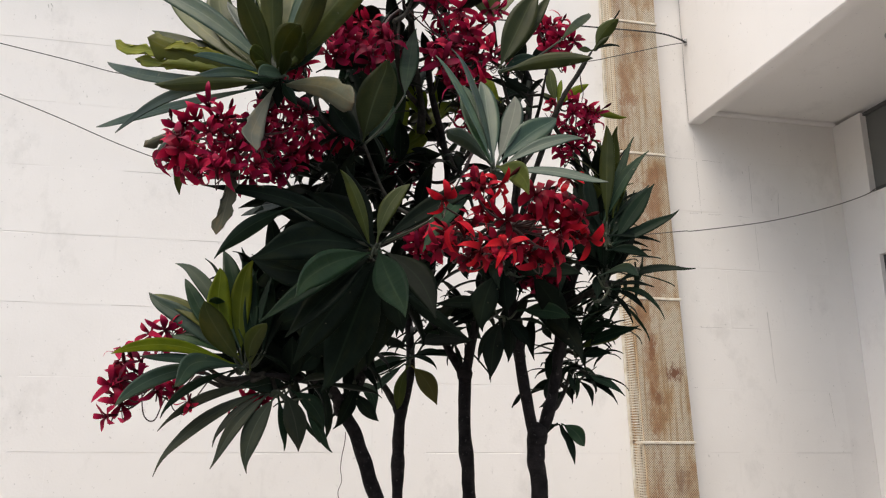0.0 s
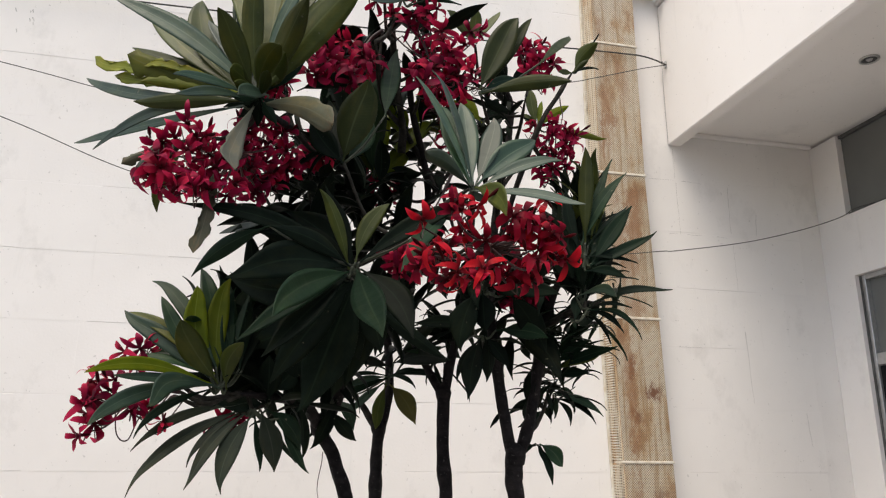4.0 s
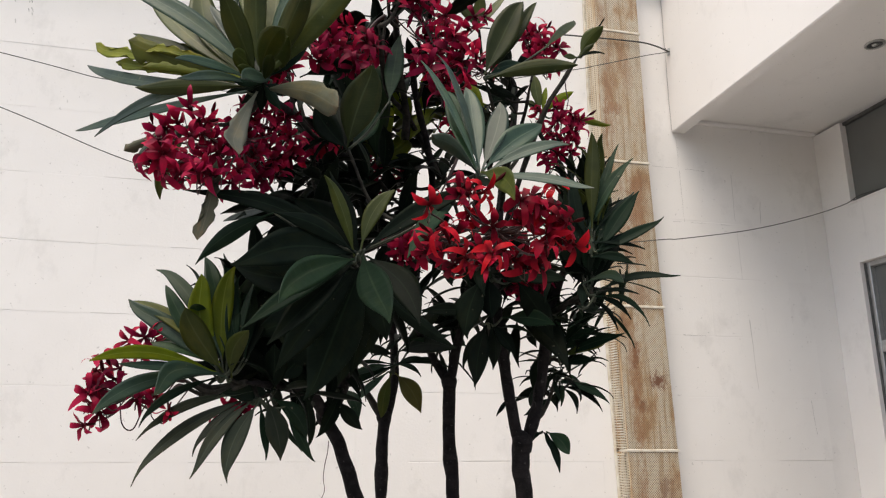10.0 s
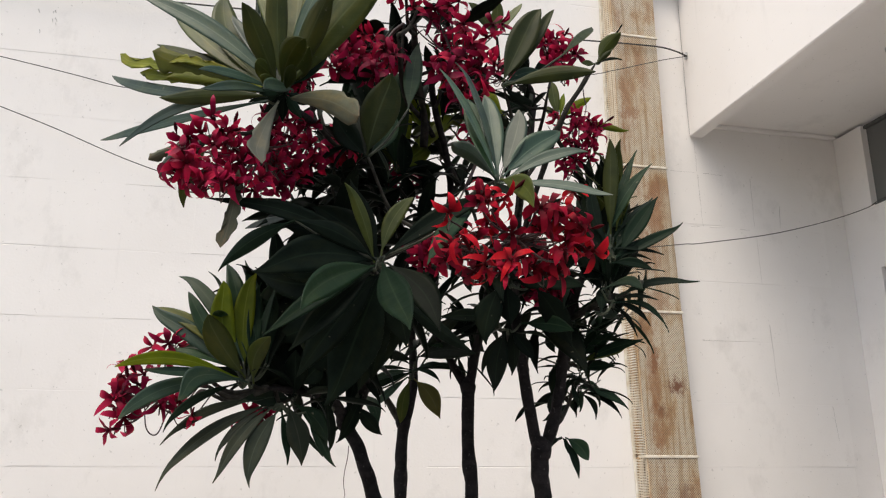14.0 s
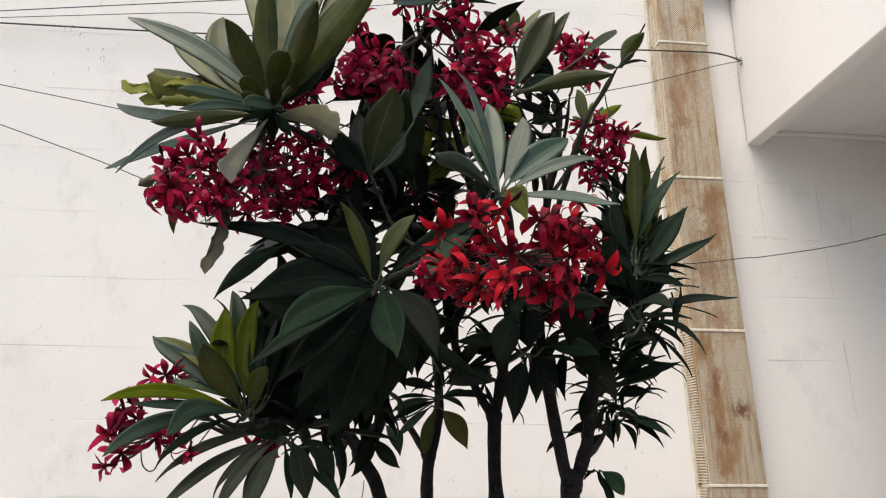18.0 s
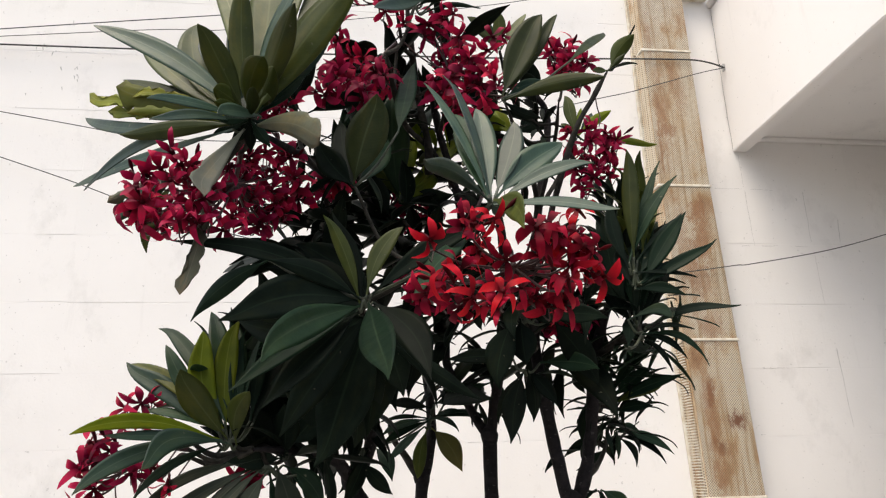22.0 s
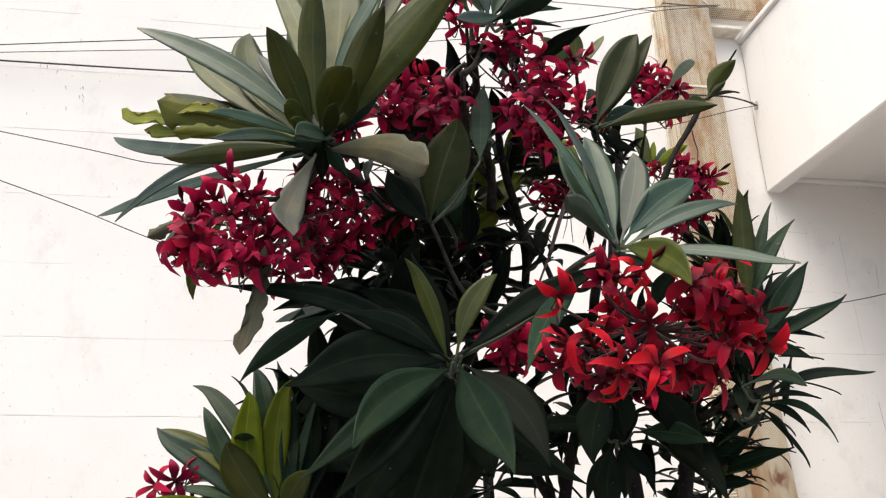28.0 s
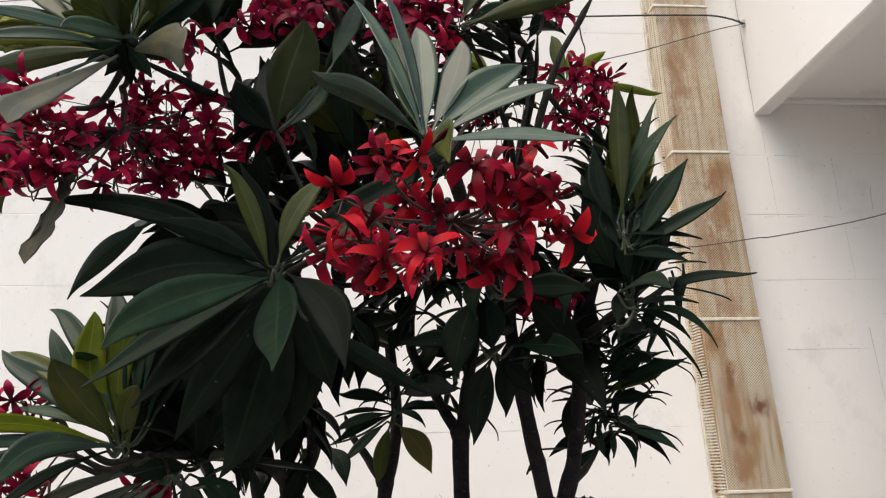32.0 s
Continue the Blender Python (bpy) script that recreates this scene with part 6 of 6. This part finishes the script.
tuft((0.839, 1.856, 2.452), 8, 0.12, 0.03, "d", -20, 70)
tuft((0.677, 1.753, 2.481), 8, 0.14, 0.04, "d", 0, 80)
tuft((0.196, 1.445, 2.335), 8, 0.2, 0.05, "d", 10, 80)
tuft((0.84, 1.702, 2.551), 8, 0.15, 0.045, "d", 10, 80)
tuft((0.58, 1.547, 2.576), 8, 0.16, 0.045, "d", 0, 80)
tuft((0.186, 1.568, 1.666), 8, 0.16, 0.045, "d", -30, 70)
tuft((0.71, 1.568, 1.854), 9, 0.15, 0.04, "d", -70, 60)
tuft((0.844, 1.609, 1.763), 10, 0.13, 0.03, "d", -70, 40)
tuft((0.615, 1.547, 1.904), 8, 0.13, 0.035, "d", -60, 50)
tuft((0.312, 1.445, 2.17), 8, 0.14, 0.04, "d", -60, 60)
tuft((0.243, 1.445, 1.966), 9, 0.2, 0.055, "d", -40, 50)
tuft((0.45, 1.65, 2.154), 9, 0.16, 0.045, "d", -50, 50)
tuft((0.544, 1.753, 2.198), 8, 0.13, 0.035, "d", -50, 60)
tuft((0.154, 1.547, 1.768), 9, 0.18, 0.05, "d", -20, 70)
tuft((0.676, 1.445, 1.897), 8, 0.14, 0.04, "d", -70, 30)
tuft((0.459, 1.547, 1.837), 8, 0.16, 0.05, "d", -80, 20)
tuft((0.855, 1.496, 1.92), 9, 0.13, 0.03, "d", -50, 60)
tuft((0.345, 1.599, 1.701), 8, 0.15, 0.045, "d", -80, 0)
tuft((0.56, 1.599, 2.427), 8, 0.15, 0.04, "d", -30, 70)
tuft((0.409, 1.547, 2.551), 8, 0.16, 0.045, "d", -20, 80)
tuft((0.264, 1.445, 2.064), 8, 0.15, 0.04, "d", -50, 30)
tuft((0.637, 1.65, 2.187), 7, 0.12, 0.03, "d", -60, 60)
tuft((0.921, 1.445, 1.985), 10, 0.13, 0.026, "d", 20, 85)
tuft((0.963, 1.465, 1.875), 9, 0.12, 0.024, "d", -30, 70)
tuft((0.938, 1.609, 1.751), 10, 0.11, 0.022, "d", -30, 60)
tuft((0.809, 1.496, 1.903), 8, 0.13, 0.03, "d", -40, 70)
tuft((0.956, 1.496, 2.111), 8, 0.13, 0.026, "d", 30, 85)
tuft((0.939, 1.753, 1.629), 8, 0.1, 0.018, "d", -60, 40)
tuft((0.377, 1.804, 2.471), 9, 0.17, 0.05, "d", -20, 70)
tuft((0.345, 1.753, 2.335), 9, 0.16, 0.05, "k", -20, 80)
tuft((0.433, 1.804, 2.313), 9, 0.16, 0.045, "d", -40, 70)
tuft((0.305, 1.65, 2.189), 9, 0.15, 0.045, "d", -40, 60)
tuft((0.399, 1.753, 2.177), 9, 0.17, 0.05, "d", -50, 60)
tuft((0.402, 1.671, 1.86), 10, 0.19, 0.06, "d", -80, 50)
tuft((0.225, 1.62, 2.36), 10, 0.13, 0.022, "d", -50, 60)
tuft((0.31, 1.68, 2.33), 9, 0.12, 0.02, "d", -60, 60)
tuft((0.745, 1.5, 2.385), 10, 0.10, 0.018, "d", -60, 60)
tuft((0.80, 1.57, 2.37), 9, 0.10, 0.016, "d", -60, 60)
tuft((0.30, 1.55, 2.10), 9, 0.14, 0.035, "d", -50, 40)
tuft((0.46, 1.70, 1.84), 8, 0.13, 0.045, "d", -70, 40)
tuft((0.335, 1.65, 2.003), 9, 0.18, 0.055, "d", -40, 60)
tuft((0.523, 1.702, 2.014), 9, 0.16, 0.045, "d", -50, 60)
tuft((0.288, 1.65, 1.791), 10, 0.19, 0.06, "d", -70, 40)
tuft((0.564, 1.702, 1.874), 8, 0.15, 0.045, "d", -70, 40)
tuft((0.607, 1.65, 1.99), 8, 0.15, 0.04, "d", -50, 50)
tuft((0.749, 1.445, 1.944), 9, 0.15, 0.04, "d", -60, 60)
tuft((0.828, 1.445, 1.892), 9, 0.14, 0.035, "d", -60, 60)
tuft((0.55, 1.445, 1.96), 8, 0.14, 0.04, "d", -60, 60)
tuft((0.229, 1.63, 1.843), 9, 0.18, 0.055, "d", -40, 40)
tuft((0.266, 1.609, 1.659), 9, 0.17, 0.05, "d", -70, 20)
tuft((0.353, 1.671, 1.637), 8, 0.12, 0.03, "d", -75, 20)
tuft((0.952, 1.445, 1.987), 11, 0.17, 0.028, "v", 45, 85)
tuft((0.982, 1.445, 1.974), 9, 0.16, 0.024, "d", 40, 80)
tuft((0.987, 1.496, 2.098), 9, 0.12, 0.02, "d", 40, 85)
tuft((1.01, 1.496, 1.914), 10, 0.14, 0.018, "d", -20, 60)
tuft((1.027, 1.65, 1.729), 10, 0.1, 0.014, "d", -30, 50)
tuft((1.023, 1.753, 1.631), 10, 0.1, 0.013, "d", -50, 30)
tuft((0.09, 1.496, 1.655), 9, 0.16, 0.05, "m", 10, 80)
tuft((0.047, 1.527, 1.708), 8, 0.14, 0.045, "k", 0, 80)
tuft((0.134, 1.527, 1.698), 8, 0.15, 0.045, "k", 0, 80)
hanging([(0.343, 1.65, 1.468), (0.341, 1.64, 1.442), (0.335, 1.64, 1.409), (0.333, 1.64, 1.381), (0.337, 1.64, 1.353), (0.329, 1.64, 1.326), (0.337, 1.64, 1.295)], 0.0012, 0.0008)
hanging([(0.890, 1.385, 2.361), (0.892, 1.385, 2.336), (0.896, 1.385, 2.313), (0.891, 1.385, 2.287)], 0.0017, 0.0012)
hanging([(0.701, 1.753, 2.406), (0.728, 1.753, 2.387), (0.733, 1.753, 2.313), (0.721, 1.763, 2.26)], 0.0015, 0.0009)
hanging([(0.726, 1.753, 2.408), (0.754, 1.753, 2.389), (0.742, 1.753, 2.313), (0.746, 1.763, 2.251)], 0.0015, 0.0009)
hanging([(0.751, 1.753, 2.398), (0.779, 1.753, 2.378), (0.784, 1.753, 2.304), (0.771, 1.763, 2.25)], 0.0015, 0.0009)
hanging([(0.779, 1.753, 2.411), (0.806, 1.753, 2.392), (0.794, 1.753, 2.316), (0.798, 1.763, 2.253)], 0.0015, 0.0009)
hanging([(0.802, 1.753, 2.398), (0.83, 1.753, 2.378), (0.834, 1.753, 2.304), (0.821, 1.763, 2.248)], 0.0015, 0.0009)
hanging([(0.826, 1.753, 2.411), (0.853, 1.753, 2.392), (0.84, 1.753, 2.316), (0.844, 1.763, 2.251)], 0.0015, 0.0009)
tuft((0.932, 1.588, 1.808), 10, 0.12, 0.018, "d", -40, 60)
tuft((0.978, 1.609, 1.753), 10, 0.12, 0.017, "k", -40, 50)
tuft((1.017, 1.65, 1.698), 10, 0.11, 0.015, "d", -50, 40)
tuft((0.962, 1.702, 1.656), 10, 0.11, 0.015, "k", -60, 40)
tuft((0.948, 1.527, 1.828), 9, 0.13, 0.018, "k", -40, 50)
tuft((0.674, 1.804, 1.738), 9, 0.12, 0.014, "d", -50, 40)
tuft((0.573, 1.876, 1.777), 9, 0.12, 0.016, "d", -50, 40)
tuft((0.204, 1.465, 1.593), 6, 0.13, 0.034, "d", -50, 30)
tuft((0.267, 1.496, 1.569), 5, 0.13, 0.03, "d", -70, 10)
hanging([(-0.058, 1.403, 1.597), (-0.087, 1.393, 1.546), (-0.105, 1.383, 1.523), (-0.123, 1.373, 1.536), (-0.13, 1.373, 1.553)], 0.0016, 0.0012)
hanging([(-0.02, 1.403, 1.581), (-0.05, 1.393, 1.531), (-0.066, 1.383, 1.487), (-0.086, 1.373, 1.499), (-0.095, 1.373, 1.56)], 0.0016, 0.0012)
hanging([(0.017, 1.403, 1.605), (-0.014, 1.393, 1.554), (-0.033, 1.383, 1.526), (-0.056, 1.373, 1.539), (-0.058, 1.373, 1.565)], 0.0016, 0.0012)
hanging([(0.043, 1.403, 1.587), (0.012, 1.393, 1.536), (-0.007, 1.383, 1.5), (-0.032, 1.373, 1.513), (-0.034, 1.373, 1.557)], 0.0016, 0.0012)
tuft((0.968, 1.424, 2.012), 8, 0.18, 0.026, "v", 40, 80)
tuft((1.039, 1.445, 1.874), 9, 0.13, 0.014, "k", -40, 20)
tuft((1.024, 1.506, 1.798), 9, 0.12, 0.013, "k", -50, 20)
tuft((0.942, 1.445, 1.927), 9, 0.14, 0.022, "v", 10, 70)
tuft((0.316, 1.702, 2.52), 8, 0.15, 0.04, "d", -10, 80)
tuft((0.402, 1.732, 2.585), 8, 0.15, 0.04, "d", -20, 80)
tuft((0.215, 1.568, 2.059), 9, 0.18, 0.05, "d", -30, 50)
tuft((0.311, 1.65, 2.063), 9, 0.17, 0.05, "d", -40, 60)
tuft((0.432, 1.732, 2.065), 9, 0.16, 0.05, "d", -40, 60)
tuft((0.545, 1.753, 2.13), 8, 0.14, 0.04, "d", -40, 60)
tuft((0.565, 1.804, 2.455), 8, 0.12, 0.03, "d", -40, 70)
tuft((0.646, 1.835, 2.418), 8, 0.12, 0.028, "v", -40, 60)
tuft((0.604, 1.815, 2.33), 8, 0.12, 0.03, "d", -50, 60)
tuft((0.696, 1.835, 2.367), 8, 0.12, 0.028, "k", -50, 50)
tuft((0.741, 1.835, 2.447), 8, 0.12, 0.026, "d", -30, 70)
tuft((0.521, 1.753, 2.49), 8, 0.13, 0.032, "d", -20, 70)
tuft((0.498, 1.804, 2.383), 8, 0.13, 0.034, "v", -30, 60)
tuft((0.799, 1.815, 2.369), 7, 0.11, 0.024, "d", -50, 40)

# ---------------------------------------------------------------- the blocks of the back wall
block_rng = random.Random(5)


def block_mesh(w, h, tilt, edge=0.0, top=1.0, low=1.0):
    g, t, c = 0.0004, 0.0011, 0.0035
    x, z = w / 2, h / 2 - g
    bm = bmesh.new()
    outer = [bm.verts.new((sx * x, 0.004 - t * (1 - (top if sz > 0 else low)), sz * z)) for sx, sz in ((-1, -1), (1, -1), (1, 1), (-1, 1))]
    inner = [bm.verts.new((sx * x - (edge if sx > 0 else 0.0), -t + 0.004 + tilt * sx * 0.6, sz * (z - c * (top if sz > 0 else low)))) for sx, sz in ((-1, -1), (1, -1), (1, 1), (-1, 1))]
    bm.faces.new(inner)
    for i in range(4):
        bm.faces.new((outer[i], outer[(i + 1) % 4], inner[(i + 1) % 4], inner[i]))
    me = bpy.data.meshes.new("block")
    bm.to_mesh(me)
    bm.free()
    me.materials.append(WALL)
    return me


WHOLE = [block_mesh(BLOCK, COURSE, s) for s in (-0.0003, 0.0003)] + [block_mesh(BLOCK, COURSE, 0.0, e, a, b) for e, a, b in ((0.0, 0.1, 0.1), (0.0025, 0.1, 0.6), (0.0, 0.5, 0.1), (0.0025, 0.2, 0.3), (0.003, 0.3, 0.1), (0.004, 0.6, 0.3))]
HALVES = [block_mesh(BLOCK / 2, COURSE, s) for s in (-0.0002, 0.0003)]
for row in range(-1, 12):
    z = 0.367 + COURSE * (row + 0.5)
    x = -3.6 + (0.5 * BLOCK if row % 2 else 0.0) + block_rng.uniform(-0.02, 0.02)
    while x < XD - 0.02:
        half = block_rng.random() < 0.22
        w = BLOCK / 2 if half else BLOCK
        if x + w > XD:
            break
        if z > 0.9:
            ob = new("block", block_rng.choice(HALVES if half else WHOLE))
            ob.parent = back
            ob.location = (x + w / 2, BACK + block_rng.uniform(-0.0004, 0.0004), z)
        x += w
tagged(link_mesh("wall_base", box(-6, BACK, 0, XD, BACK + 0.006, 0.88), WALL), "white painted foot of the block wall", "wall", kind="structure")
tagged(link_mesh("wall_top", box(-6, BACK, 0.367 + 12 * COURSE + 0.004, XD, BACK + 0.0055, 5.6), WALL), "white painted upper wall", "wall", kind="structure")

# ---------------------------------------------------------------- joints that show and grey scuffs on the paint
mark_rng = random.Random(8)


def marks(name, label, lines, r, material):
    """Short wavering strokes standing just proud of the wall."""
    bm = bmesh.new()
    for (x0, z0), (x1, z1) in lines:
        n = 5
        pts = [Vector((x0 + (x1 - x0) * k / n + mark_rng.uniform(-0.002, 0.002), BACK + 0.0028, z0 + (z1 - z0) * k / n + mark_rng.uniform(-0.002, 0.002))) for k in range(n + 1)]
        tube(bm, pts, (r * mark_rng.uniform(0.6, 1.2), r * 0.5), 5)
    tagged(link_mesh(name, bm, material), label, "wall mark", kind="structure")


marks("trim_joint_crack", "fine grey cracks along the block joints", [
    ((2.49, 3.262), (2.489, 3.07)),
    ((2.493, 3.047), (2.498, 2.727)),
    ((2.838, 3.046), (2.833, 2.753)),
    ((3.016, 2.885), (3.004, 2.753)),
    ((2.84, 2.695), (2.843, 2.404)),
    ((2.862, 2.163), (2.873, 1.76)),
    ((3.205, 1.715), (3.219, 1.525)),
    ((2.427, 2.725), (2.479, 2.726)),
    ((2.54, 2.726), (2.633, 2.726)),
    ((2.734, 2.726), (2.809, 2.723)),
    ((2.317, 3.059), (2.481, 3.06)),
    ((2.531, 3.059), (2.659, 3.054)),
    ((2.435, 2.059), (2.573, 2.061)),
    ((2.365, 1.728), (2.392, 1.729)),
], 0.0012, CRACK)
marks("trim_scuff", "small grey scuffs on the white wall paint", [
    ((-1.161, 3.944), (-1.161, 3.932)),
    ((-1.162, 3.932), (-1.154, 3.91)),
    ((-1.121, 3.613), (-1.115, 3.591)),
    ((-1.112, 3.667), (-1.108, 3.647)),
    ((-1.121, 3.657), (-1.12, 3.647)),
    ((-1.1, 3.592), (-1.098, 3.578)),
    ((-1.105, 3.62), (-1.097, 3.598)),
    ((-1.279, 3.787), (-1.275, 3.771)),
    ((-1.316, 3.788), (-1.311, 3.779)),
    ((-1.326, 3.777), (-1.326, 3.759)),
    ((-1.283, 3.79), (-1.276, 3.778)),
    ((-1.29, 3.794), (-1.287, 3.78)),
    ((-1.293, 3.775), (-1.293, 3.756)),
    ((-1.239, 3.751), (-1.243, 3.737)),
    ((-1.244, 3.741), (-1.245, 3.727)),
    ((-1.175, 3.793), (-1.177, 3.772)),
    ((-1.158, 3.783), (-1.152, 3.758)),
    ((-1.194, 3.662), (-1.186, 3.641)),
    ((-1.172, 3.545), (-1.168, 3.523)),
    ((-1.342, 3.5), (-1.341, 3.489)),
    ((-1.524, 3.427), (-1.525, 3.418)),
    ((-1.54, 3.505), (-1.535, 3.491)),
], 0.0028, CRACK)
